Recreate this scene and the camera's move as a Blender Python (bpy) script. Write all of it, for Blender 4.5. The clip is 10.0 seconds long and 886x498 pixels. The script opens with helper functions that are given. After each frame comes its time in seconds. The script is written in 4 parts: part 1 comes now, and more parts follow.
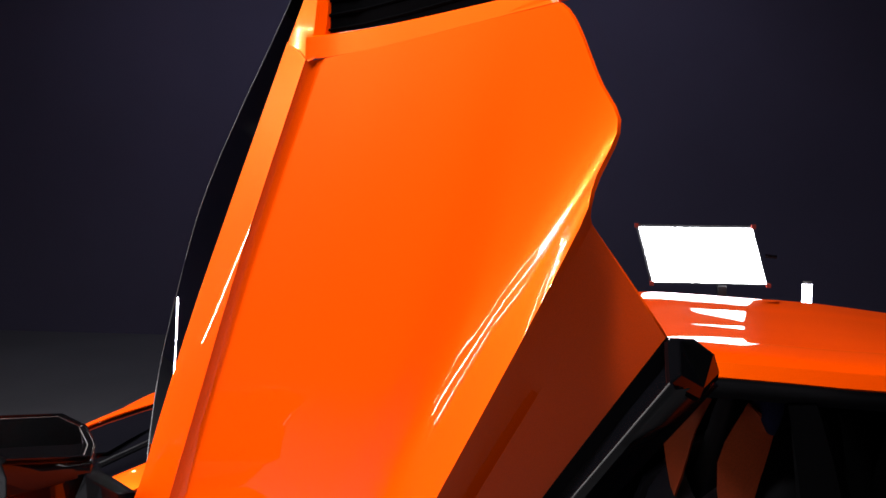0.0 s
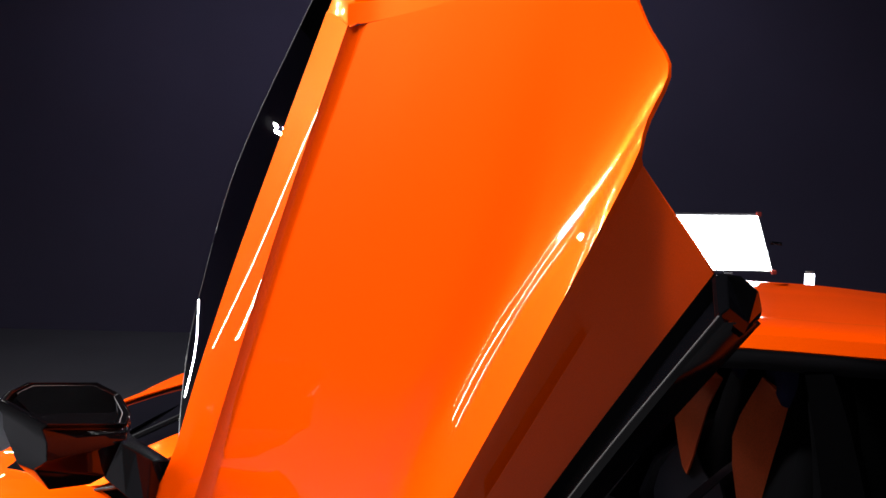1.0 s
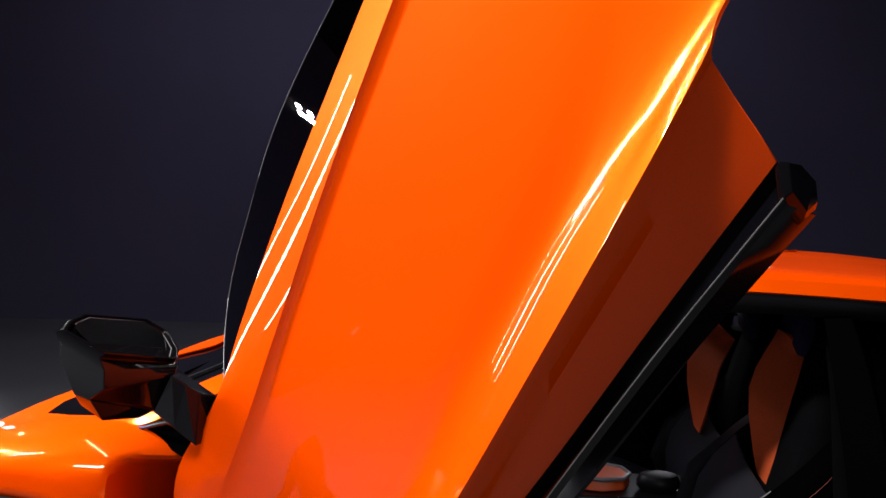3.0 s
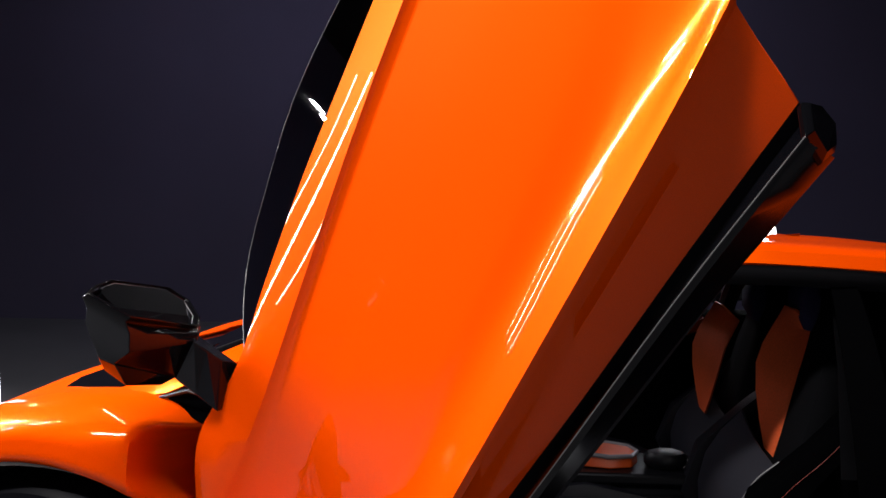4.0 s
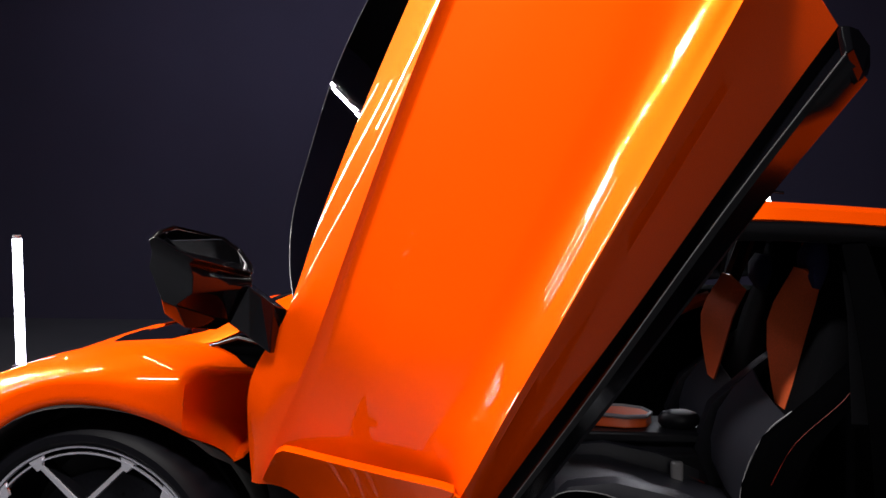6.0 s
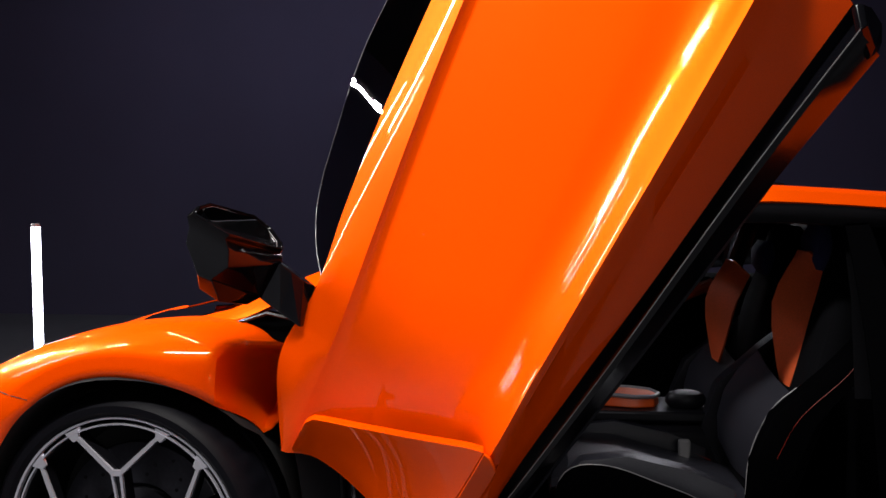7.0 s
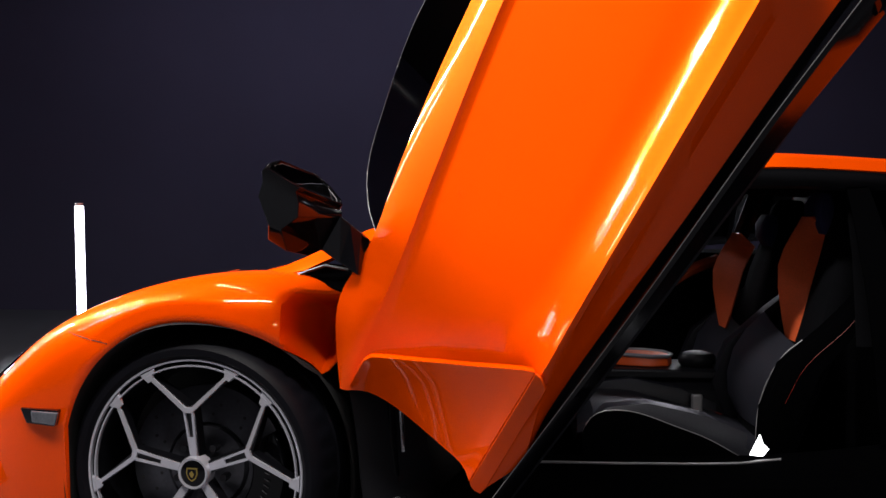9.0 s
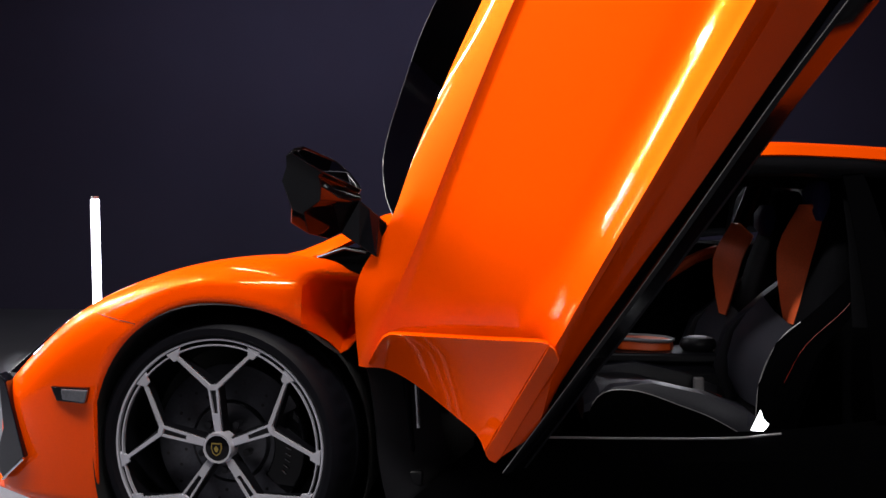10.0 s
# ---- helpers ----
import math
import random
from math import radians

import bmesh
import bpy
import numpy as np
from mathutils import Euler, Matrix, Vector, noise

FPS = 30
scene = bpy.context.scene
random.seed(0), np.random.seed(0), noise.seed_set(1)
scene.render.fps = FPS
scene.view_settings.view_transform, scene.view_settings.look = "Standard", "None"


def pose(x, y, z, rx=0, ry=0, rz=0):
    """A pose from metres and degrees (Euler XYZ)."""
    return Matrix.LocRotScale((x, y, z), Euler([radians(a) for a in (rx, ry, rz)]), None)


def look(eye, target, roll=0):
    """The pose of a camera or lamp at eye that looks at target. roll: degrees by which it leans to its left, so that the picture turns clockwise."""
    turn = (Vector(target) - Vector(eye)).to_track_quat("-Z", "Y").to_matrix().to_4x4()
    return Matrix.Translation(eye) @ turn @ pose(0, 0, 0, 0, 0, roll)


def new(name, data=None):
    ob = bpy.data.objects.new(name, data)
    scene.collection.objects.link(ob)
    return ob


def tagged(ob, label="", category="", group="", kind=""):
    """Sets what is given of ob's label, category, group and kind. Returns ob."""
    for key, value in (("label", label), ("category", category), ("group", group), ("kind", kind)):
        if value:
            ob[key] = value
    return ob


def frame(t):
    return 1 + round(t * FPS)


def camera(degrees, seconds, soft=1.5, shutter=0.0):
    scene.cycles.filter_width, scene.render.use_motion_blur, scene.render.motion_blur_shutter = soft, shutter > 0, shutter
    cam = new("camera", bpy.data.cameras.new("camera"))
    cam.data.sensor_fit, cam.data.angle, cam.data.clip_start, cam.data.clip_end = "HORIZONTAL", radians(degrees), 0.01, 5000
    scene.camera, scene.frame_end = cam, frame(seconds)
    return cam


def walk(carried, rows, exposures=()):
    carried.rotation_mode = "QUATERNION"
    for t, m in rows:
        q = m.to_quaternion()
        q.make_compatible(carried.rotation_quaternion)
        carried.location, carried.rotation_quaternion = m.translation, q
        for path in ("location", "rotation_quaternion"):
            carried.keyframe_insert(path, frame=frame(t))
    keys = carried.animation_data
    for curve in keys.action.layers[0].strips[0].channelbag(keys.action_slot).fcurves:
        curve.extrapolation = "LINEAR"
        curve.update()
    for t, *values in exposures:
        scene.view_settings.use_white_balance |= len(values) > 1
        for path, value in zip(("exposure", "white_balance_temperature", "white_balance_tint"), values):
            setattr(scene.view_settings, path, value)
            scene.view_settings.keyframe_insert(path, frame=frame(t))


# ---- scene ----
cam = camera(45.0, 10.0)
PATH = [
    (0, (1.175, -1.761, 1.476), (0.931, 0.218, 1.323), 0.4),
    (0.5, (1.15, -1.792, 1.449), (0.91, 0.188, 1.3), 0.3),
    (1, (1.123, -1.815, 1.422), (0.89, 0.166, 1.275), 0.2),
    (1.5, (1.1, -1.838, 1.393), (0.873, 0.144, 1.249), 0.2),
    (2, (1.086, -1.864, 1.363), (0.86, 0.119, 1.225), 0.0),
    (2.5, (1.06, -1.887, 1.341), (0.844, 0.096, 1.199), 0.2),
    (4, (1.001, -1.955, 1.245), (0.804, 0.032, 1.118), 0.3),
    (4.5, (0.978, -1.988, 1.212), (0.788, -0.001, 1.093), 0.3),
    (5, (0.956, -2.02, 1.189), (0.773, -0.032, 1.069), 0.4),
    (5.5, (0.93, -2.058, 1.159), (0.756, -0.068, 1.048), 0.3),
    (7, (0.849, -2.196, 1.085), (0.698, -0.205, 0.987), 0.3),
    (7.5, (0.82, -2.255, 1.063), (0.675, -0.263, 0.965), 0.3),
    (8, (0.791, -2.318, 1.033), (0.653, -0.325, 0.942), 0.3),
    (8.5, (0.763, -2.382, 1.003), (0.631, -0.388, 0.917), 0.3),
    (9, (0.741, -2.444, 0.971), (0.612, -0.45, 0.893), 0.3),
    (9.5, (0.717, -2.504, 0.947), (0.595, -0.509, 0.873), 0.3),
    (10, (0.701, -2.558, 0.923), (0.582, -0.562, 0.854), 0.2),
]
walk(cam, [(t, look(e, g, r)) for t, e, g, r in PATH])
# ---- light ----
world = bpy.data.worlds.new("studio_world")
scene.world = world
world.use_nodes = True
world.node_tree.nodes["Background"].inputs[0].default_value = (0.36, 0.38, 1.0, 1)
world.node_tree.nodes["Background"].inputs[1].default_value = 0.007
FLOOR = 0.02


def area(name, eye, target, sx, sy, watts, color):
    data = bpy.data.lights.new(name, "AREA")
    data.shape, data.size, data.size_y, data.energy, data.color = "RECTANGLE", sx, sy, watts, color
    ob = new(name, data)
    ob.matrix_world = look(eye, target)
    return ob


WARM, COOL = (1.0, 0.97, 0.94), (0.86, 0.88, 1.0)
STRIPS = ((-3.3, 0.1, 3.3, 2.4, 0.12, 40), (0.1, -1.75, 4.0, 2.6, 0.25, 150))
# added overhead lamp, unseen, that brightens the floor ahead of the car
floor_fill = area("floor_fill_lamp", (-2.4, 0.3, 4.1), (-2.4, 0.301, 0), 1.2, 0.05, 75, COOL)
floor_fill.data.spread = radians(75)
for sx, sy, sz, length, width, watts in STRIPS:
    area("ceiling_strip_lamp", (sx, sy, sz), (sx, sy + 0.001, 0), length, width, watts, WARM).data.spread = radians(150)
wing_strip = area("ceiling_strip_lamp", (-0.9, 0.9, 4.05), (-0.9, 0.901, 0), 2.6, 0.02, 40, WARM)
wing_strip.matrix_world = pose(-0.9, 0.9, 4.05, 0, 0, -68)
for vx, vy, width, watts in ((-3.6, 2.05, 0.025, 7), (-3.4, 2.4, 0.05, 16), (-3.2, 2.7, 0.025, 7)):
    area("upright_strip_lamp", (vx, vy, 1.6), (0.8, -0.3, 1.3), width, 1.7, watts, WARM)
for kx, ky, kz, watts in ((-3.2, 2.0, 2.7, 75), (-3.0, 1.3, 3.6, 95)):
    area("key_strip_lamp", (kx, ky, kz), (0.6, -0.2, 1.0), 0.014, 1.4, watts, WARM).data.spread = radians(110)
# added unseen lamp, set so the door window shows a reflected tube line
area("window_line_lamp", (-2.75, 4.7, 0.5), (0.4, 0.1, 1.1), 0.006, 0.7, 0.5, COOL).data.spread = radians(40)
# no known source: added out of view to brighten the back wall
area("wall_fill_lamp", (-0.2, 5.0, 3.2), (-0.3, 7.2, 0.9), 5.0, 0.2, 27, (0.80, 0.80, 1.0))
# unseen fill added behind the camera to lift the door's lower face
area("rear_fill_lamp", (2.4, -5.6, 2.0), (0.9, -0.4, 0.9), 2.2, 0.04, 17, WARM)
BANK, BANK_AIM = Vector((-1.77, 2.5, 2.088)), Vector((0.7, -0.2, 1.2))
for along, up, length in ((-0.022, 0.025, 0.016), (0.022, 0.025, 0.016), (0.0, 0.0, 0.065)):
    lamp = area("front_bank_lamp", BANK, BANK_AIM, length, 0.011, 8.0 * length, WARM)
    lamp.data.spread = radians(60)
    lamp.matrix_world = look(BANK, BANK_AIM, 25) @ Matrix.Translation((along, up, 0))


# ---- materials ----
def mat(name, color, rough=0.5, metal=0.0, coat=0.0, coat_rough=0.03, grain=0.0, grain_scale=300.0, stain=0.0, stain_scale=3.0,
        bump=0.0, bump_scale=200.0, spec=0.5):
    m = bpy.data.materials.new(name)
    m.use_nodes = True
    nt = m.node_tree
    b = nt.nodes["Principled BSDF"]
    b.inputs["Base Color"].default_value = (*color, 1)
    b.inputs["Roughness"].default_value = rough
    b.inputs["Metallic"].default_value = metal
    b.inputs["Coat Weight"].default_value = coat
    b.inputs["Coat Roughness"].default_value = coat_rough
    b.inputs["Specular IOR Level"].default_value = spec
    co = nt.nodes.new("ShaderNodeTexCoord")

    def noise_node(scale, detail):
        t = nt.nodes.new("ShaderNodeTexNoise")
        t.inputs["Scale"].default_value, t.inputs["Detail"].default_value = scale, detail
        nt.links.new(co.outputs["Object"], t.inputs["Vector"])
        return t

    last = None
    for amount, scale, detail in ((stain, stain_scale, 4), (grain, grain_scale, 2)):
        if amount:
            t = noise_node(scale, detail)
            ramp = nt.nodes.new("ShaderNodeMapRange")
            ramp.inputs["From Min"].default_value, ramp.inputs["From Max"].default_value = 0.3, 0.7
            ramp.inputs["To Min"].default_value, ramp.inputs["To Max"].default_value = 1 - amount, 1 + amount
            nt.links.new(t.outputs["Fac"], ramp.inputs["Value"])
            mix = nt.nodes.new("ShaderNodeVectorMath")
            mix.operation = "SCALE"
            if last:
                nt.links.new(last, mix.inputs[0])
            else:
                mix.inputs[0].default_value = color
            nt.links.new(ramp.outputs["Result"], mix.inputs["Scale"])
            last = mix.outputs["Vector"]
    if last:
        nt.links.new(last, b.inputs["Base Color"])
    if bump:
        t = noise_node(bump_scale, 3)
        n = nt.nodes.new("ShaderNodeBump")
        n.inputs["Strength"].default_value, n.inputs["Distance"].default_value = bump, 0.002
        nt.links.new(t.outputs["Fac"], n.inputs["Height"])
        nt.links.new(n.outputs["Normal"], b.inputs["Normal"])
        if coat:
            nt.links.new(n.outputs["Normal"], b.inputs["Coat Normal"])
    return m


def glow(name, color, strength):
    m = bpy.data.materials.new(name)
    m.use_nodes = True
    b = m.node_tree.nodes["Principled BSDF"]
    b.inputs["Base Color"].default_value = (0.8, 0.8, 0.8, 1)
    b.inputs["Emission Color"].default_value = (*color, 1)
    b.inputs["Emission Strength"].default_value = strength
    return m


def glass(name, color, ior=1.45, alpha=0.25):
    """A thin tinted pane: clear part and gloss."""
    m = bpy.data.materials.new(name)
    m.use_nodes = True
    nt = m.node_tree
    nt.nodes.remove(nt.nodes["Principled BSDF"])
    clear, gloss, mix, fres = (nt.nodes.new("ShaderNodeBsdf" + "Transparent"), nt.nodes.new("ShaderNodeBsdfGlossy"),
                               nt.nodes.new("ShaderNodeMixShader"), nt.nodes.new("ShaderNodeFresnel"))
    clear.inputs[0].default_value = (*color, 1)
    gloss.inputs["Roughness"].default_value = 0.006
    fres.inputs["IOR"].default_value = ior
    nt.links.new(fres.outputs[0], mix.inputs[0])
    nt.links.new(clear.outputs[0], mix.inputs[1])
    nt.links.new(gloss.outputs[0], mix.inputs[2])
    nt.links.new(mix.outputs[0], nt.nodes["Material Output"].inputs["Surface"])
    return m


PAINT = mat("orange_pearl_paint", (0.90, 0.067, 0.0), rough=0.36, metal=0.04, coat=0.42, coat_rough=0.0, spec=0.0, grain=0.05, grain_scale=900, stain=0.02,
            stain_scale=2.0)
flake, blend = PAINT.node_tree.nodes.new("ShaderNodeBsdfGlossy"), PAINT.node_tree.nodes.new("ShaderNodeMixShader")
flake.inputs["Color"].default_value, flake.inputs["Roughness"].default_value, blend.inputs[0].default_value = (1.0, 0.56, 0.01, 1), 0.36, 0.019
PAINT.node_tree.links.new(PAINT.node_tree.nodes["Principled BSDF"].outputs[0], blend.inputs[1])
PAINT.node_tree.links.new(flake.outputs[0], blend.inputs[2])
PAINT.node_tree.links.new(blend.outputs[0], PAINT.node_tree.nodes["Material Output"].inputs["Surface"])
PAINT2 = mat("orange_satin_trim", (0.85, 0.11, 0.012), rough=0.35, grain=0.06, grain_scale=500, stain=0.05, stain_scale=6)
GLOSS_BLACK = mat("gloss_black_plastic", (0.003, 0.003, 0.004), rough=0.05, coat=0.0, spec=0.22, grain=0.1, grain_scale=400, stain=0.1, stain_scale=5)
SATIN_BLACK = mat("satin_black_plastic", (0.006, 0.006, 0.008), spec=0.3, rough=0.42, grain=0.15, grain_scale=600, stain=0.12, stain_scale=6, bump=0.05, bump_scale=700)
CARBON = mat("dark_carbon_trim", (0.003, 0.003, 0.0045), rough=0.14, spec=0.25, grain=0.35, grain_scale=450, stain=0.1, stain_scale=5)
MATT_BLACK = mat("matt_black_liner", (0.005, 0.005, 0.0055), rough=0.85, grain=0.2, grain_scale=300, stain=0.2, stain_scale=7, bump=0.2, bump_scale=300)
# gloss-free sill black, also the shade colour on the seats' near sides
SILL_SHADE_BLACK = mat("black_sill_and_shade", (0.0015, 0.0015, 0.0018), rough=0.5, grain=0.2, grain_scale=400, stain=0.15, stain_scale=6, spec=0.0)
RUBBER = mat("tyre_rubber", (0.004, 0.004, 0.006), spec=0.1, rough=0.5, grain=0.15, grain_scale=250, stain=0.15, stain_scale=8, bump=0.1, bump_scale=400)
ALLOY = mat("machined_alloy", (0.58, 0.58, 0.64), rough=0.26, metal=0.55, grain=0.06, grain_scale=700, stain=0.05, stain_scale=9)
DARK_ALLOY = mat("black_alloy", (0.006, 0.006, 0.008), rough=0.3, metal=0.4, grain=0.1, grain_scale=400, stain=0.1, stain_scale=6)
DISC = mat("brake_disc_steel", (0.055, 0.055, 0.065), rough=0.38, metal=0.7, grain=0.12, grain_scale=120, stain=0.15, stain_scale=14)
CHROME = mat("polished_metal", (0.75, 0.75, 0.77), rough=0.12, metal=1.0, grain=0.03, grain_scale=500)
GOLD = mat("gold_emblem", (0.55, 0.40, 0.10), rough=0.3, metal=0.9, grain=0.1, grain_scale=600)
LEATHER = mat("black_leather", (0.006, 0.006, 0.009), spec=0.25, rough=0.45, grain=0.15, grain_scale=200, stain=0.12, stain_scale=6, bump=0.35, bump_scale=350)
# lighter copy of the black leather, for seat faces that catch the light
LIT_LEATHER = mat("lit_black_leather", (0.020, 0.020, 0.027), spec=0.4, rough=0.4, grain=0.12, grain_scale=220, stain=0.12, stain_scale=6, bump=0.3, bump_scale=350)
SUEDE = mat("black_suede", (0.003, 0.003, 0.004), spec=0.08, rough=0.9, grain=0.25, grain_scale=500, stain=0.2, stain_scale=8, bump=0.2, bump_scale=600)
BLUE_SUEDE = mat("blue_grey_suede", (0.035, 0.035, 0.09), spec=0.08, rough=0.85, grain=0.2, grain_scale=500, stain=0.15, stain_scale=8, bump=0.2, bump_scale=600)
ORANGE_LEATHER = mat("orange_leather", (0.88, 0.14, 0.04), rough=0.5, grain=0.08, grain_scale=250, stain=0.1, stain_scale=7, bump=0.3, bump_scale=350)
RED_THREAD = mat("red_piping", (0.20, 0.014, 0.008), rough=0.5, grain=0.1, grain_scale=800)
EDGE = mat("ground_glass_edge", (0.09, 0.095, 0.11), rough=0.5, grain=0.08, grain_scale=500)
GREY_TRIM = mat("grey_satin_trim", (0.30, 0.29, 0.30), rough=0.35, metal=0.3, grain=0.05, grain_scale=500)
WALL = mat("studio_wall_paint", (0.046, 0.041, 0.080), rough=0.85, grain=0.04, grain_scale=120, stain=0.10, stain_scale=0.7, bump=0.1, bump_scale=90)
FLOOR_MAT = mat("studio_floor_resin", (0.085, 0.085, 0.095), spec=0.25, rough=0.5, grain=0.06, grain_scale=90, stain=0.12, stain_scale=0.9, bump=0.05, bump_scale=60)
PANE = glass("tinted_pane", (0.22, 0.22, 0.26))
CLEAR_PANE = glass("clear_pane", (0.8, 0.8, 0.85))
DARK_PANE = glass("dark_windscreen_glass", (0.18, 0.18, 0.20))
MIRROR = mat("mirror_glass", (0.30, 0.30, 0.34), rough=0.01, metal=1.0)
LENS = mat("smoked_lens", (0.075, 0.075, 0.085), rough=0.12, coat=0.6, grain=0.15, grain_scale=250, stain=0.15, stain_scale=20)
TUBE_GLOW = glow("tube_glow", (0.82, 0.84, 1.0), 9.0)
PANEL_GLOW = glow("panel_glow", (0.95, 0.96, 1.0), 14.0)
DRL_GLOW = glow("lamp_strip_glow", (0.9, 0.92, 1.0), 2.0)
# emission for the glint on the sill, which is no lamp
SILL_GLOW = glow("sill_glint_glow", (0.95, 0.96, 1.0), 6.0)


# ---- mesh helpers ----
def part(name, bm, material, parent=None, label="", smooth=True, solid=0.0, bevel=0.0, flip=False):
    """Links a bmesh as one mesh object under a thing or a part."""
    bmesh.ops.remove_doubles(bm, verts=bm.verts, dist=0.00005)
    bmesh.ops.recalc_face_normals(bm, faces=bm.faces)
    if flip:
        bmesh.ops.reverse_faces(bm, faces=bm.faces)
    for f in bm.faces:
        f.smooth = smooth
    me = bpy.data.meshes.new(name)
    bm.edges.index_update()
    borders = [e.index for e in bm.edges if e.is_boundary]
    bm.to_mesh(me)
    bm.free()
    me.materials.append(material)
    ob = new(name, me)
    if smooth:
        me.set_sharp_from_angle(angle=radians(38))
        if solid:
            for k in borders:
                me.edges[k].use_edge_sharp = True
    if solid:
        mod = ob.modifiers.new("thickness", "SOLIDIFY")
        mod.thickness, mod.offset = solid, 0
    if bevel:
        mod = ob.modifiers.new("round", "BEVEL")
        mod.width, mod.segments, mod.limit_method, mod.angle_limit = bevel, 2, "ANGLE", radians(35)
    if parent:
        ob.parent = parent
        ob.matrix_parent_inverse = WORLD_OF[parent.name].inverted()
    WORLD_OF[ob.name] = Matrix()
    if label:
        ob["label"] = label
    return ob


WORLD_OF = {}


def thing(name, at, label, category, group=""):
    ob = new(name)
    ob.matrix_basis = Matrix.Translation(at)
    ob.empty_display_size = 0.1
    WORLD_OF[name] = ob.matrix_basis.copy()
    WORLD_OF[ob.name] = ob.matrix_basis.copy()
    return tagged(ob, label, category, group)


def spline(keys, n):
    """n points on a smooth line through the keys, evenly by the keys' spacing."""
    keys = [Vector(k) for k in keys]
    steps = [0.0]
    for a, b in zip(keys, keys[1:]):
        steps.append(steps[-1] + max((b - a).length, 1e-6))
    out = []
    for i in range(n):
        s = steps[-1] * i / (n - 1)
        k = max(j for j in range(len(keys) - 1) if steps[j] <= s + 1e-9)
        u = (s - steps[k]) / (steps[k + 1] - steps[k])
        p1, p2 = keys[k], keys[k + 1]
        h = steps[k + 1] - steps[k]
        m1 = (p2 - p1) / h if k == 0 else (p2 - keys[k - 1]) / (steps[k + 1] - steps[k - 1])
        m2 = (p2 - p1) / h if k + 2 >= len(keys) else (keys[k + 2] - p1) / (steps[k + 2] - steps[k])
        u2, u3 = u * u, u * u * u
        out.append(p1 * (2 * u3 - 3 * u2 + 1) + m1 * h * (u3 - 2 * u2 + u) + p2 * (3 * u2 - 2 * u3) + m2 * h * (u3 - u2))
    return out


def ease(x, keys):
    """Smooth value at x through (x, value) keys."""
    if x <= keys[0][0]:
        return keys[0][1]
    if x >= keys[-1][0]:
        return keys[-1][1]
    for k in range(len(keys) - 1):
        (a, va), (b, vb) = keys[k], keys[k + 1]
        if a <= x <= b:
            h = b - a
            m1 = (vb - va) / h if k == 0 else (vb - keys[k - 1][1]) / (b - keys[k - 1][0])
            m2 = (vb - va) / h if k + 2 >= len(keys) else (keys[k + 2][1] - va) / (keys[k + 2][0] - a)
            u = (x - a) / h
            u2, u3 = u * u, u * u * u
            return va * (2 * u3 - 3 * u2 + 1) + m1 * h * (u3 - 2 * u2 + u) + vb * (3 * u2 - 2 * u3) + m2 * h * (u3 - u2)


def sheet(rows, wrap=False):
    """A skin over rows of points, all of one length."""
    bm = bmesh.new()
    vs = [[bm.verts.new(p) for p in row] for row in rows]
    for a, b in zip(vs, vs[1:]):
        m = len(a)
        for j in range(m if wrap else m - 1):
            k = (j + 1) % m
            bm.faces.new((a[j], a[k], b[k], b[j]))
    return bm


def loft(rings):
    """A closed body through rings, capped at both ends."""
    bm = sheet(rings, wrap=True)
    bm.verts.ensure_lookup_table()
    m = len(rings[0])
    bm.faces.new([bm.verts[j] for j in range(m)])
    bm.faces.new([bm.verts[len(bm.verts) - 1 - j] for j in range(m)])
    return bm


def block(x0, x1, y0, y1, z0, z1, m=None):
    bm = bmesh.new()
    bmesh.ops.create_cube(bm, size=1)
    for v in bm.verts:
        v.co = Vector(((x0 + x1) / 2 + v.co.x * (x1 - x0), (y0 + y1) / 2 + v.co.y * (y1 - y0), (z0 + z1) / 2 + v.co.z * (z1 - z0)))
        if m:
            v.co = m @ v.co
    return bm


def rod(points, r, sides=8, r2=None):
    """A round bar along points."""
    pts = [Vector(p) for p in points]
    rings = []
    for i, p in enumerate(pts):
        d = (pts[min(i + 1, len(pts) - 1)] - pts[max(i - 1, 0)]).normalized()
        side = d.cross(Vector((0, 0, 1)) if abs(d.z) < 0.9 else Vector((1, 0, 0))).normalized()
        up = side.cross(d)
        rr = r if r2 is None else r + (r2 - r) * i / (len(pts) - 1)
        rings.append([p + (side * math.cos(a) + up * math.sin(a)) * rr for a in (2 * math.pi * k / sides for k in range(sides))])
    return loft(rings)


def prism(outline, place, depth):
    """A flat outline given thickness: place(u, v, w) maps it into the world, w from 0 to depth."""
    return loft([[place(u, v, 0) for u, v in outline], [place(u, v, depth) for u, v in outline]])


def spun(profile, n, place):
    """A body of revolution: profile of (radius, along)."""
    rows = [[place(r * math.sin(2 * math.pi * k / n), a, r * math.cos(2 * math.pi * k / n)) for k in range(n)] for r, a in profile]
    return sheet(rows, wrap=True)


# ---- the studio ----
def structure(name, bm, material, label):
    return tagged(part(name, bm, material, smooth=False), label, kind="structure")


structure("floor", block(-9, 9, -7, 7.2, FLOOR - 0.2, FLOOR), FLOOR_MAT, "smooth dark grey studio floor")
structure("wall_north", block(-9, 9, 7.0, 7.3, FLOOR - 0.1, 4.2), WALL, "dark blue-grey painted studio wall")
structure("wall_south", block(-9, 9, -7.2, -7.0, FLOOR - 0.1, 4.2), WALL, "dark blue-grey painted studio wall")
structure("wall_west", block(-9.2, -9, -7.2, 7.3, FLOOR - 0.1, 4.2), WALL, "dark blue-grey painted studio wall")
structure("wall_east", block(9, 9.2, -7.2, 7.3, FLOOR - 0.1, 4.2), WALL, "dark blue-grey painted studio wall")
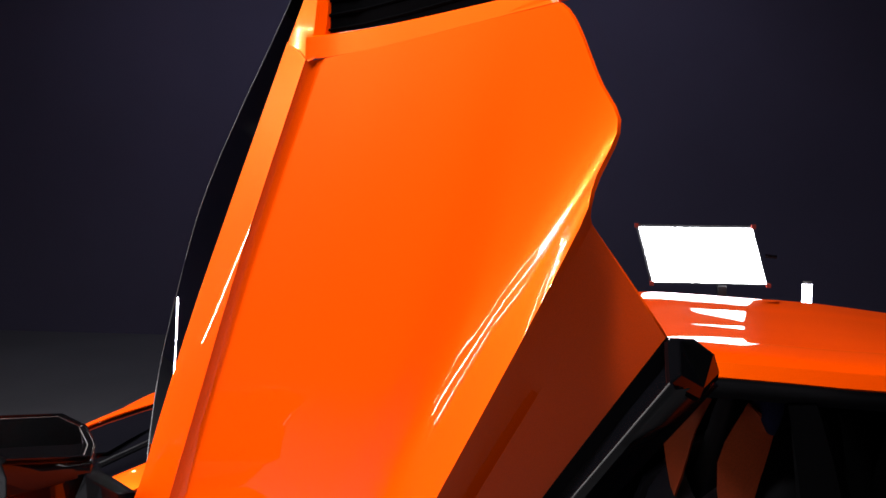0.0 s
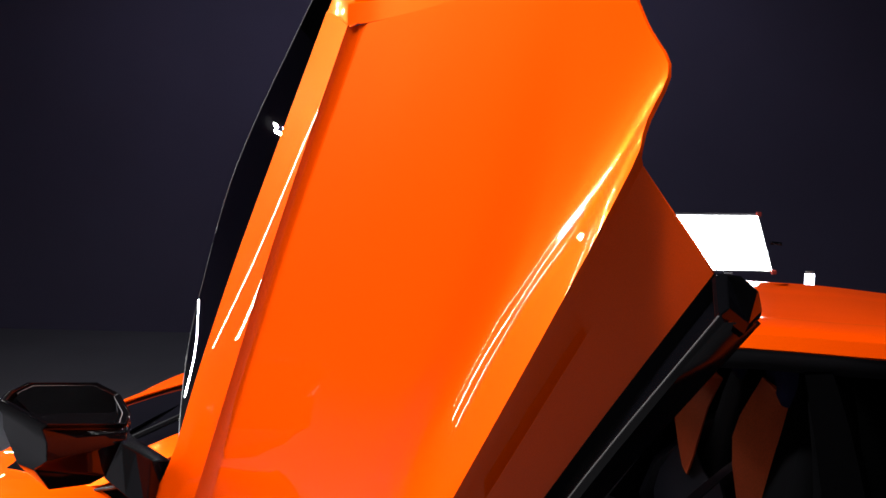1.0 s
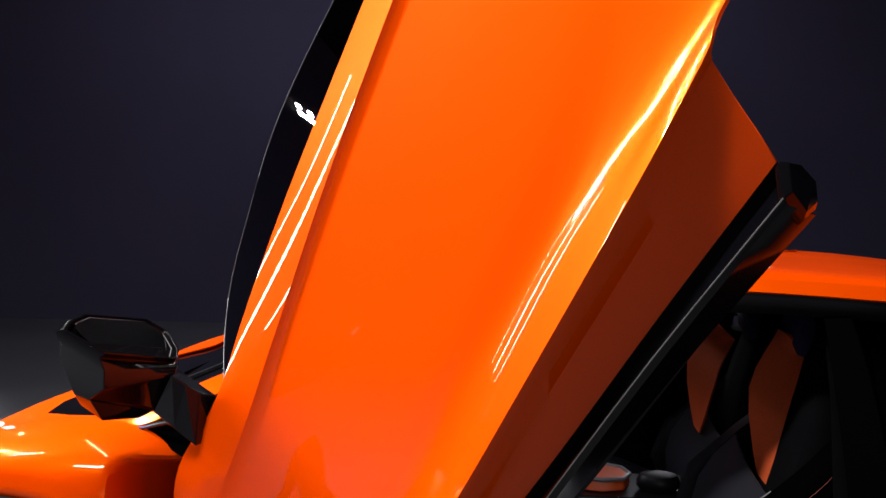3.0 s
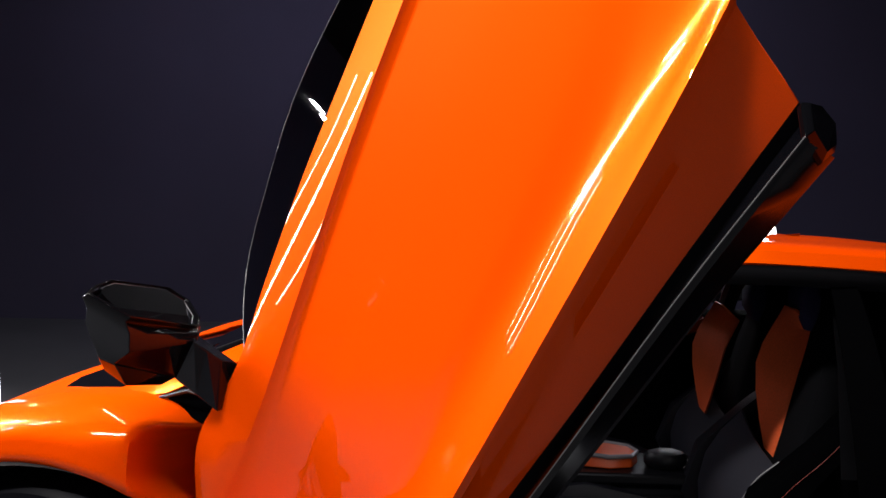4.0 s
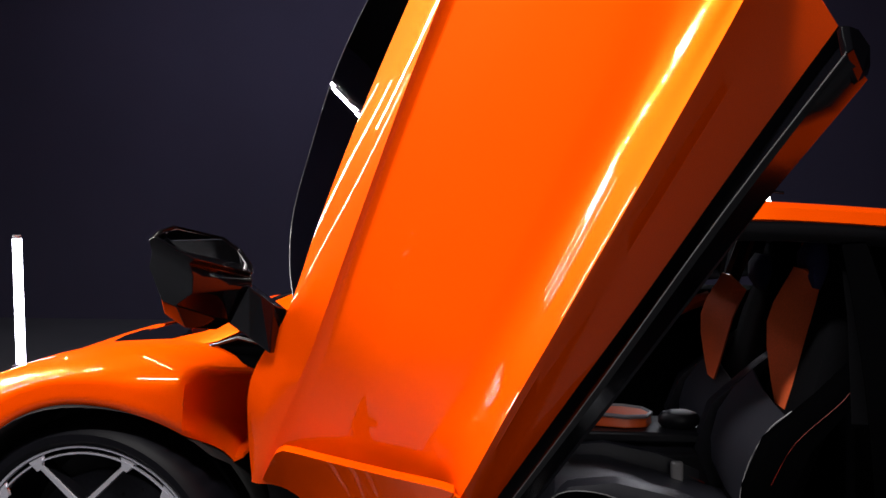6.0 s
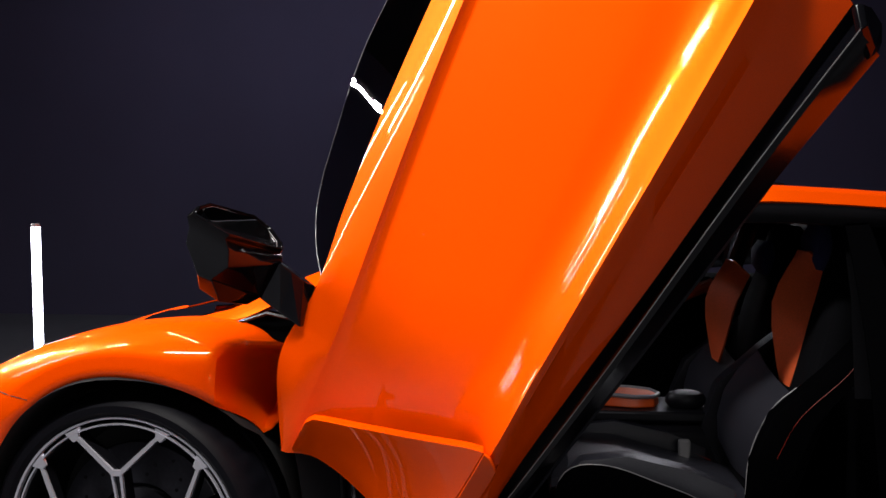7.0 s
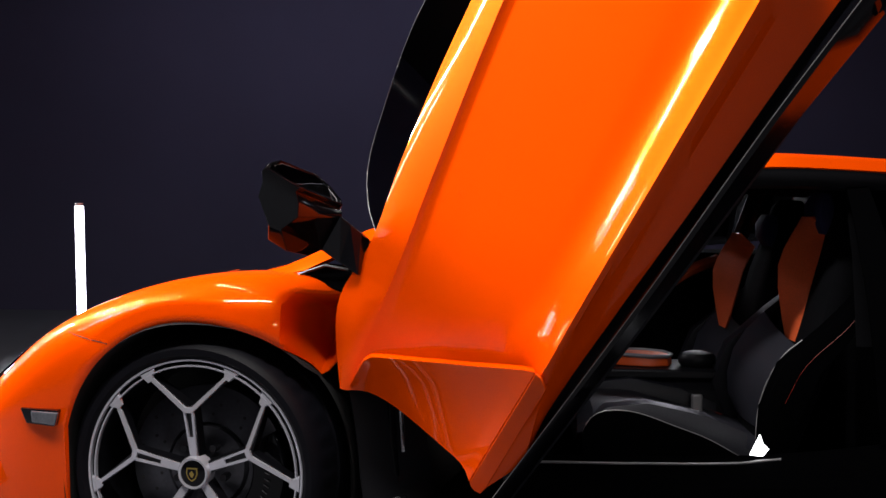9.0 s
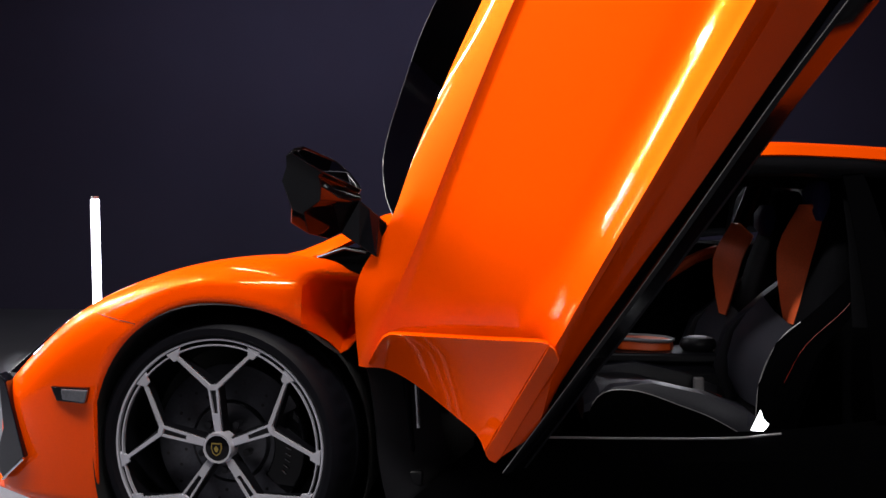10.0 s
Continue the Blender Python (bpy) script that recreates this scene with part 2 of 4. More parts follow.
structure("ceiling", block(-9.2, 9.2, -7.2, 7.3, 4.2, 4.4), MATT_BLACK, "matt black studio ceiling")

# ---- the car ----
car = thing("sports_car", (0.9, 0.97, FLOOR), "glossy orange low sports car with its driver door raised", "car")

# -- raised door: h runs along the door's level line, z up, d inward from the skin
H_AXIS, IN_AXIS = Vector((0.7071, -0.7071, 0)), Vector((0.7071, 0.7071, 0))


def on_door(h, z, d):
    return Vector((0.36, -0.052, 0)) + H_AXIS * h + IN_AXIS * (0.046 + d) + Vector((0, 0, z))


ROWS = 48


def by_height(keys, n):
    """n points on the smooth line, at even steps of its second value, which only grows."""
    fine = spline(keys, 240)
    out, k = [], 0
    for i in range(n):
        z = fine[0].y + (fine[-1].y - fine[0].y) * i / (n - 1)
        while k < len(fine) - 2 and fine[k + 1].y < z:
            k += 1
        a, b = fine[k], fine[k + 1]
        u = 0 if b.y <= a.y else min(1, max(0, (z - a.y) / (b.y - a.y)))
        out.append(a.lerp(b, u))
    return out


belt = [(-0.03, 0.556, -0.03), (-0.045, 0.65, -0.03), (-0.046, 0.725, -0.03), (-0.038, 0.78, -0.018), (0.004, 0.863, 0.014), (0.034, 0.93, 0.030),
        (0.084, 1.059, 0.048), (0.190, 1.236, 0.057), (0.288, 1.374, 0.060), (0.502, 1.642, 0.056)]
fold = [(-0.020, 0.553, -0.030), (0.040, 0.679, -0.008), (0.118, 0.827, 0.012), (0.222, 1.029, 0.025), (0.402, 1.33, 0.029), (0.592, 1.611, 0.030)]
columns = [
    belt,
    [(-0.026, 0.555, -0.034), (-0.008, 0.68, -0.024), (0.046, 0.827, 0.006), (0.150, 1.04, 0.033), (0.332, 1.33, 0.041), (0.552, 1.628, 0.042)],
    fold,
    [(h + 0.004, z - 0.001, d + 0.004) for h, z, d in fold],
    [(h + 0.014, z - 0.001, d + e) for (h, z, d), e in zip(fold, (0.014, 0.012, 0.010, 0.009, 0.008, 0.007))],
    [(h + 0.034, z - 0.001, d + e) for (h, z, d), e in zip(fold, (0.030, 0.022, 0.015, 0.010, 0.008, 0.007))],
    [(0.16, 0.590, 0.046), (0.20, 0.67, 0.033), (0.28, 0.80, 0.0285), (0.40, 1.00, 0.030), (0.58, 1.31, 0.030), (0.76, 1.613, 0.030)],
    [(0.30, 0.610, 0.043), (0.33, 0.68, 0.030), (0.41, 0.80, 0.025), (0.53, 1.00, 0.0247), (0.70, 1.31, 0.0252), (0.86, 1.617, 0.0252)],
    [(0.42, 0.625, 0.038), (0.44, 0.69, 0.026), (0.51, 0.80, 0.0215), (0.64, 1.00, 0.020), (0.84, 1.31, 0.0195), (0.96, 1.622, 0.0203)],
    [(0.48, 0.635, 0.0326), (0.483, 0.69, 0.018), (0.56, 0.8, 0.018), (0.705, 1.0, 0.018), (0.925, 1.31, 0.018), (1.068, 1.627, 0.0153)],
    [(0.5156, 0.645, 0.0214), (0.525, 0.69, 0.01), (0.602, 0.8, 0.01), (0.747, 1.0, 0.01), (0.967, 1.31, 0.01), (1.1263, 1.549, 0.0107)],
    [(0.5504, 0.652, 0.0042), (0.5625, 0.69, -0.002), (0.6395, 0.8, -0.002), (0.7845, 1.0, -0.002), (1.0045, 1.31, -0.002), (1.1542, 1.512, 0.0041)],
    [(0.5699, 0.655, -0.009), (0.5965, 0.69, -0.016), (0.6735, 0.8, -0.016), (0.8185, 1.0, -0.016), (1.0385, 1.31, -0.016), (1.1369, 1.462, -0.0065)],
    [(0.582, 0.652, -0.0138), (0.619, 0.69, -0.025), (0.696, 0.8, -0.025), (0.841, 1.0, -0.025), (1.061, 1.31, -0.025), (1.135, 1.442, -0.0104)],
    [(0.585, 0.646, -0.0068), (0.621, 0.687, -0.016), (0.699, 0.796, -0.017), (0.844, 0.996, -0.017), (1.062, 1.304, -0.017), (1.127, 1.428, -0.0004)],
    [(0.544, 0.586, 0.018), (0.652, 0.742, 0.017), (0.809, 0.948, 0.017), (1.048, 1.266, 0.017), (1.140, 1.393, 0.020)],
    [(0.508, 0.523, 0.038), (0.620, 0.684, 0.038), (0.790, 0.898, 0.038), (1.052, 1.225, 0.037), (1.157, 1.357, 0.038)],
    [(0.480, 0.475, 0.054), (0.54, 0.575, 0.054), (0.725, 0.80, 0.054), (0.87, 0.97, 0.054), (1.03, 1.165, 0.054), (1.170, 1.328, 0.052)],
]
grid = list(zip(*[by_height(c, ROWS) for c in columns]))
grid = [list(row[:6]) + spline(row[6:14], 40) + list(row[14:]) for row in grid]
door = part("door", sheet([[on_door(*p) for p in row] for row in zip(*grid)]), PAINT, car,
            "glossy orange scissor door swung up and open", solid=0.004)
lines = [columns[-1],
         [(0.455, 0.452, 0.064), (0.72, 0.785, 0.064), (1.03, 1.150, 0.064), (1.174, 1.316, 0.064)],
         [(0.425, 0.415, 0.052), (0.745, 0.79, 0.052), (1.03, 1.13, 0.052), (1.184, 1.302, 0.048)],
         [(0.39, 0.362, 0.040), (0.775, 0.805, 0.040), (1.03, 1.112, 0.038), (1.190, 1.292, 0.036)],
         [(0.388, 0.358, 0.046), (0.776, 0.800, 0.046), (1.03, 1.105, 0.044), (1.189, 1.287, 0.042)],
         [(0.36, 0.352, 0.13), (0.754, 0.808, 0.13), (1.00, 1.095, 0.13), (1.160, 1.274, 0.138)]]
part("sill_trim", sheet([[on_door(*p) for p in spline(c, 24)] for c in lines]), CARBON, door, "black carbon lower door trim", solid=0.004)
edge = [on_door(*p) + Vector((-0.001, -0.002, 0)) for p in spline([(h, z, d - 0.001) for h, z, d in lines[3]], 16)]
part("trim_edge", rod(edge, 0.0008, 6), GREY_TRIM, door, "thin bright edge line")
cap_ring = [on_door(*p) for p in ((1.174, 1.328, 0.050), (1.190, 1.292, 0.036), (1.170, 1.267, 0.100), (1.161, 1.279, 0.139), (1.176, 1.305, 0.110), (1.177, 1.325, 0.075))]
out = H_AXIS * 0.006 + Vector((0, 0, 0.005))
mid = sum(cap_ring, Vector()) / 6
part("end_cap", loft([[mid + (p - mid) * 0.99 - out for p in cap_ring], cap_ring, [mid + (p - mid) * 0.82 + out for p in cap_ring]]), GLOSS_BLACK, door, "gloss black end cap", smooth=False, bevel=0.002)
# rear lip and mesh intake at the door's upper end
lip = [(0.592, 1.611, 0.030), (0.632, 1.611, 0.0365), (0.76, 1.613, 0.030), (0.86, 1.617, 0.0252), (0.96, 1.622, 0.0203), (1.068, 1.627, 0.015)]
lip_rows = [[on_door(h, z + dz * (1.0 - 1.1 * (h - 0.6)), d + dd) for h, z, d in spline(lip, 14)] for dz, dd in ((0.0, -0.0006), (0.027, 0.0008), (0.0285, 0.004), (0.029, 0.05))]
part("rear_lip", sheet(lip_rows), PAINT, door, solid=0.003)
part("lip_strip", rod([on_door(h, z + 0.031 * (1.0 - 1.1 * (h - 0.6)), d + 0.014) for h, z, d in spline(lip, 14)], 0.0022, 6), CHROME, door, "thin bright strip")
part("intake_mesh", sheet([[on_door(h + 0.2 * s, z + s, d + 0.02) for h, z, d in spline(lip, 8)] for s in (0.012, 0.10, 0.20)]), SILL_SHADE_BLACK, door, "black mesh air intake", solid=0.004)
for k in range(9):
    s = 0.036 + 0.018 * k
    part("intake_slat", rod([on_door(h + 0.2 * s, z + s, 0.018 + d) for h, z, d in spline(lip, 6)], 0.0022, 6), SILL_SHADE_BLACK, door)
post = [[(0.502, 1.640, 0.056), (0.575, 1.73, 0.056), (0.63, 1.80, 0.056)], [(0.598, 1.608, 0.030), (0.602, 1.645, 0.036), (0.607, 1.70, 0.040), (0.614, 1.80, 0.043)],
        [(0.612, 1.612, 0.032), (0.616, 1.646, 0.044), (0.621, 1.70, 0.046), (0.628, 1.80, 0.048)], [(0.614, 1.612, 0.07), (0.618, 1.646, 0.09), (0.623, 1.70, 0.09), (0.630, 1.80, 0.09)]]
part("intake_frame", sheet([[on_door(*p) for p in spline(c, 14)] for c in post]), PAINT, door, solid=0.003)
# door window
outer = [(-0.009, 0.915), (-0.098, 0.975), (-0.158, 1.07), (-0.127, 1.18), (-0.003, 1.42), (0.285, 1.725), (0.345, 1.79)]
inner = [(0.043, 0.872), (0.073, 0.945), (0.112, 1.055), (0.179, 1.20), (0.268, 1.37), (0.496, 1.635), (0.591, 1.78)]
inner, outer = [[(h, z, 0.130 - 0.302 * (h + 0.158) + 0.25 * (z - 1.07) + 0.065 * (h - 0.05) * math.tanh((z - 1.3) * 5) + 0.004 * math.tanh((z - 1.3) * 5) ** 2) for h, z in line] for line in (inner, outer)]
a, b = spline(inner, 26), spline(outer, 26)
pane_rows = [[on_door(*(p.lerp(q, f) )) for p, q in zip(a, b)] for f in (0, 0.2, 0.4, 0.6, 0.8, 1.0)]
pane = part("window_glass", sheet(pane_rows), PANE, door, "dark tinted frameless side window")
pane.visible_shadow = False
part("glass_edge", rod([on_door(*p) for p in b], 0.0008, 6), EDGE, door, "pale ground glass edge")
part("belt_seal", sheet([[on_door(h, z, d) for h, z, d in spline(belt[4:], 20)], [on_door(h - 0.006, z + 0.003, d + 0.02) for h, z, d in spline(belt[4:], 20)]]), SATIN_BLACK, door, solid=0.003)
# inner door panel
back = [[(0.0, 0.57, 0.05), (0.08, 0.80, 0.08), (0.36, 1.30, 0.10), (0.60, 1.60, 0.10)], [(0.15, 0.56, 0.14), (0.30, 0.80, 0.15), (0.56, 1.25, 0.15), (0.76, 1.56, 0.12)],
        [(0.30, 0.50, 0.15), (0.48, 0.78, 0.16), (0.74, 1.15, 0.16), (0.92, 1.42, 0.10)], [(0.36, 0.352, 0.132), (0.754, 0.808, 0.132), (0.98, 1.075, 0.132), (1.13, 1.255, 0.13)]]
part("inner_panel", sheet([[on_door(*p) for p in spline(c, 18)] for c in back]), LEATHER, door, "black leather inner door panel", solid=0.02)
# lower front blade


def late(h, z, d):
    return on_door(h - 1.2 * d, z, d)


n = 22
tops = spline([(-0.030, 0.562, -0.02), (0.0, 0.60, -0.03), (0.030, 0.632, -0.034), (0.055, 0.640, -0.036), (0.20, 0.648, -0.036), (0.38, 0.657, -0.034), (0.53, 0.665, -0.03), (0.552, 0.663, -0.028)], n)
lows = spline([(-0.028, 0.555, -0.017), (0.01, 0.553, -0.005), (0.049, 0.550, 0.004), (0.12, 0.532, 0.015), (0.192, 0.505, 0.023), (0.29, 0.464, 0.029), (0.36, 0.432, 0.030), (0.380, 0.404, 0.027)], n)
rows = []
for k in range(7):
    f = k / 6
    rows.append([late(*(p.lerp(q, f) + Vector((0, 0, 0.002 * math.sin(math.pi * f))))) for p, q in zip(tops, lows)])
rows.insert(0, [late(*(p + Vector((0.0, 0.001, 0.022)))) for p in tops])
part("air_blade", sheet(rows), PAINT, door, "orange air-guide blade at the door's foot", solid=0.006, bevel=0.002)
crease = [p for p in (Vector((0.552, 0.663, -0.028)).lerp(Vector((0.380, 0.404, 0.027)), k / 8) for k in range(9))]
flank = [(0.568, 0.655, -0.022), (0.584, 0.632, -0.011), (0.578, 0.619, -0.004), (0.53, 0.548, 0.009), (0.48, 0.472, 0.022), (0.43, 0.396, 0.035), (0.414, 0.380, 0.038), (0.395, 0.384, 0.035), (0.384, 0.394, 0.031)]
part("blade_flank", sheet([[late(*p) for p in crease], [late(*p) for p in flank]]), PAINT, door, solid=0.006, bevel=0.002)
foot_a = spline([(0.585, 0.640, 0.002), (0.552, 0.590, 0.016), (0.515, 0.525, 0.034), (0.478, 0.462, 0.052)], 10)
foot_b = spline([(0.572, 0.612, -0.001), (0.53, 0.548, 0.012), (0.48, 0.472, 0.025), (0.432, 0.398, 0.037)], 10)
part("door_foot", sheet([[on_door(*p) for p in foot_a], [on_door(*p).lerp(late(*q), 0.5) for p, q in zip(foot_a, foot_b)], [late(*q) for q in foot_b]]), PAINT, door, solid=0.004)

# -- door mirror: rings from the glass rim down to the foot of the shell
MIRROR_RIM = [Vector(p) for p in ((0.224, -0.220, 1.052), (0.229, -0.203, 1.064), (0.240, -0.165, 1.071), (0.294, -0.020, 1.044),
                                  (0.322, 0.014, 1.016), (0.350, -0.007, 0.986), (0.358, -0.041, 0.974), (0.292, -0.203, 1.010))]
MIRROR_WAIST = [Vector(p) for p in ((0.192, -0.160, 0.992), (0.192, -0.125, 1.000), (0.200, -0.085, 1.000), (0.255, 0.040, 0.985),
                                    (0.295, 0.045, 0.960), (0.338, 0.020, 0.950), (0.357, -0.050, 0.945), (0.286, -0.196, 0.948))]
MIRROR_RIDGE = [Vector(p) for p in ((0.214, -0.158, 0.932), (0.197, -0.105, 0.938), (0.205, -0.060, 0.930), (0.250, 0.040, 0.920),
                                    (0.280, 0.045, 0.900), (0.310, 0.020, 0.890), (0.306, -0.018, 0.874), (0.240, -0.150, 0.920))]
MIRROR_FOOT = [Vector(p) for p in ((0.199, -0.098, 0.898), (0.201, -0.070, 0.896), (0.212, -0.040, 0.890), (0.250, 0.020, 0.885),
                                   (0.270, 0.030, 0.875), (0.285, 0.010, 0.865), (0.276, -0.022, 0.858), (0.243, -0.106, 0.872))]
GLASS_UP = Vector((0.80, -0.20, 0.575)).normalized()


def inset(ring, f, sink=0.0):
    c = sum(ring, Vector()) / len(ring)
    return [c + (p - c) * f - GLASS_UP * sink for p in ring]


part("mirror_housing", loft([inset(MIRROR_RIM, 0.84, 0.008), inset(MIRROR_RIM, 0.87, 0.002), inset(MIRROR_RIM, 0.95, -0.002), MIRROR_RIM, inset(MIRROR_RIM, 1.012, 0.012),
                             [a.lerp(b, 0.5) for a, b in zip(MIRROR_RIM, MIRROR_WAIST)], MIRROR_WAIST, [a.lerp(b, 0.92) for a, b in zip(MIRROR_WAIST, MIRROR_RIDGE)],
                             MIRROR_RIDGE, [a.lerp(b, 0.12) for a, b in zip(MIRROR_RIDGE, MIRROR_FOOT)], MIRROR_FOOT]), GLOSS_BLACK, door, "gloss black angular mirror housing", bevel=0.002)
bm = bmesh.new()
pane_ring = inset(MIRROR_RIM, 0.85, 0.005)
pane_mid = sum(pane_ring, Vector()) / 8
bm.faces.new([bm.verts.new(p - GLASS_UP * (p - pane_mid).dot(GLASS_UP)) for p in pane_ring])
part("mirror_glass", bm, MIRROR, door, "dark mirror glass", smooth=False, solid=0.002)
rim_line = inset(MIRROR_RIM, 0.865, 0.003)
part("mirror_rim", rod(rim_line[1:7], 0.0008, 6), GREY_TRIM, door, "thin pale rim line")
arm_a = [Vector(p) for p in ((0.357, -0.072, 0.950), (0.304, -0.026, 0.872), (0.298, 0.020, 0.885), (0.345, -0.015, 0.955))]
arm_b = [Vector(p) for p in ((0.400, -0.040, 0.912), (0.394, -0.050, 0.816), (0.400, 0.010, 0.812), (0.412, 0.020, 0.896))]
part("mirror_arm", loft([arm_a, [p.lerp(q, 0.5) for p, q in zip(arm_a, arm_b)], arm_b]), CARBON, door, "satin black mirror arm", smooth=False, bevel=0.003)

# -- front wing, nose and bonnet: stations along x
CREST = [(-0.80, 0.36), (-0.72, 0.43), (-0.60, 0.505), (-0.514, 0.564), (-0.439, 0.63), (-0.357, 0.682), (-0.231, 0.737), (-0.084, 0.783), (0.062, 0.803), (0.134, 0.808), (0.25, 0.80), (0.36, 0.79)]
CREST_Y = [(-0.80, 0.50), (-0.60, 0.30), (-0.44, 0.19), (-0.25, 0.15), (0.0, 0.15), (0.2, 0.16), (0.36, 0.20)]
SIDE_Y = [(-0.80, 0.42), (-0.66, 0.20), (-0.55, 0.095), (-0.441, 0.036), (-0.30, -0.010), (-0.10, -0.040), (0.10, -0.045), (0.22, -0.040), (0.293, -0.030), (0.36, 0.02)]


def arch(x):
    """Height of the wing's lower edge: the wheel opening, the tip behind it, the bumper before it."""
    if x < -0.306:
        return 0.19
    if x > 0.293:
        return 0.563 + (x - 0.293) * 1.15
    k = x / (0.318 if x < 0 else 0.372)
    return 0.335 + 0.366 * max(0.0, 1 - abs(k) ** 2.15) ** (1 / 2.15)


def eased(x, keys):
    """The smooth line, evened out along x."""
    w = [(k, math.exp(-0.5 * (k / 4.0) ** 2)) for k in range(-9, 10)]
    return sum(f * ease(x + 0.018 * k, keys) for k, f in w) / sum(f for k, f in w)


def flank(yc, ys, t):
    """The wing's section from its crest (t = 0) to its upright side (t = 1)."""
    return yc - (yc - ys) * (1 - (1 - t) ** 2.8) ** (1 / 2.8) if t < 1 else ys + 0.006 * (t - 1) ** 2


def wing_row(x, m=80):
    zc, yc, ys, zl = eased(x, CREST) + 0.007, eased(x, CREST_Y), eased(x, SIDE_Y), arch(x)
    u = min(1.0, max(0.0, (x - 0.205) / 0.075))
    scoop = 0.23 * u * u * (3 - 2 * u)
    drop = 0.16
    left = 1.13 ** 2.15 - (abs(x) / (0.318 if x < 0 else 0.372)) ** 2.15
    z_band = min(zc - 0.02, 0.335 + 0.366 * left ** (1 / 2.15)) if left > 0 else 0.0
    q_end = 1 + ((zc - 0.19) / drop - 1) / 1.5708
    q_cut = math.acos(1 - (zc - zl) / drop) / (math.pi / 2) if zc - zl < drop else 1 + ((zc - zl) / drop - 1) / 1.5708
    out = []
    for k in range(m):
        q = min(q_cut, q_end * (1 - k / (m - 1)))
        t = 1 - math.cos(q * math.pi / 2) if q < 1 else 1 + (q - 1) * 1.5708
        y = flank(yc, ys, t)
        z = zc - drop * t
        if z < z_band:
            y = max(y, flank(yc, ys, (zc - z_band) / drop) - 0.22 * (z_band - z))
        lip = max(0.0, 1 - (z - zl) / 0.02)
        a = min(1.0, max(0.0, (t - 0.18) / 0.34))
        b = min(1.0, max(0.0, (z - zl) / 0.06))
        out.append(Vector((x, y + 0.010 * lip * lip + scoop * a * a * (3 - 2 * a) * (0.25 + 0.75 * b * b * (3 - 2 * b)), z)))
    return out


xs = [-0.62 + 0.0155 * k for k in range(20)] + [-0.3105, -0.3055, -0.300, -0.293, -0.284, -0.272, -0.258] + [-0.24 + 0.01 * k for k in range(52)] + [0.275, 0.2855, 0.293, 0.31, 0.33, 0.352]
part("front_wing", sheet([wing_row(x) for x in sorted(xs)]), PAINT, car, "orange front wing over the wheel", solid=0.004)


def wing_at(x, z):
    row = wing_row(x, 500)
    return min(row, key=lambda p: abs(p.z - z))


seam = [wing_at(-0.36 + 0.018 * k, 0.680 - 0.0035 * k) + Vector((0, -0.0006, 0)) for k in range(10)]
part("panel_gap", rod(seam, 0.0021, 6), MATT_BLACK, car, "dark gap between bumper and wing")


def bonnet_z(x, y):
    """Height of the bonnet: nearly level between the two wing crests, lower towards the far side."""
    zc, yc = eased(x, CREST) + 0.007, eased(x, CREST_Y)
    near = min(y, 1.94 - y) - yc
    return zc - ease(near, ((0, 0), (0.05, 0.006), (0.14, 0.008), (0.40, 0.008), (0.82, 0.007))) - 0.045 * ease(y, ((0.7, 0.0), (1.3, 0.5), (1.8, 1.0)))


def bonnet_row(f):
    row = []
    for k in range(29):
        s = -1 + 2 * k / 28
        end = 0.20 - 0.24 * ease(abs(s), ((0.0, 1.55), (0.20, 1.5), (0.46, 1.0), (0.74, 0.96), (0.92, 0.0)))
        x = -0.62 + (end + 0.62) * f
        y = 0.97 + s * (0.97 - eased(x, CREST_Y))
        row.append(Vector((x, y, bonnet_z(x, y))))
    return row


part("bonnet", sheet([bonnet_row(k / 20) for k in range(21)]), PAINT, car, "orange front bonnet", solid=0.004)
part("far_wing", sheet([[Vector((p.x, 1.94 - p.y, p.z - 0.045 * min(1.0, (p.z - 0.19) / 0.4))) for p in wing_row(x)] for x in sorted(xs)]), PAINT, car, "orange front wing of the far side", solid=0.004)
# A-pillar foot strips and cowl
for side in (0, 1):
    f = (lambda y: y) if side == 0 else (lambda y: 1.94 - y)
    low = spline([(0.13, 0.135, 0.802), (0.216, 0.120, 0.808), (0.300, 0.085, 0.842), (0.42, 0.09, 0.895), (0.80, 0.22, 0.985), (1.26, 0.325, 1.065)], 22)
    high = spline([(0.13, 0.165, 0.806), (0.192, 0.145, 0.822), (0.293, 0.125, 0.866), (0.407, 0.13, 0.914), (0.80, 0.25, 1.012), (1.26, 0.345, 1.090)], 22)
    strip = [[Vector((p.x, f(p.y), p.z)) for p in low], [Vector((p.x, f(p.y + 0.006), p.z + 0.004)) for p in high], [Vector((p.x, f(p.y + 0.06), p.z + 0.004)) for p in high], [Vector((p.x, f(p.y + 0.08), p.z - 0.03)) for p in high]]
    part("windscreen_pillar", sheet(strip), PAINT, car, "orange windscreen pillar", solid=0.004)
part("cowl", sheet([[Vector((x, y, z)) for y in (0.2, 0.5, 0.97, 1.44, 1.74)] for x, z in ((0.02, 0.772), (0.12, 0.79), (0.26, 0.80), (0.34, 0.835))]), GLOSS_BLACK, car, "black cowl under the windscreen", solid=0.004)
part("cowl_panel", sheet([[Vector((x, y, bonnet_z(x, y) - 0.009)) for y in (0.62, 0.8, 1.05, 1.25, 1.45)] for x in (-0.22, -0.14, -0.06, 0.02, 0.08)]), GLOSS_BLACK, car, "gloss black panel behind the bonnet", solid=0.004)
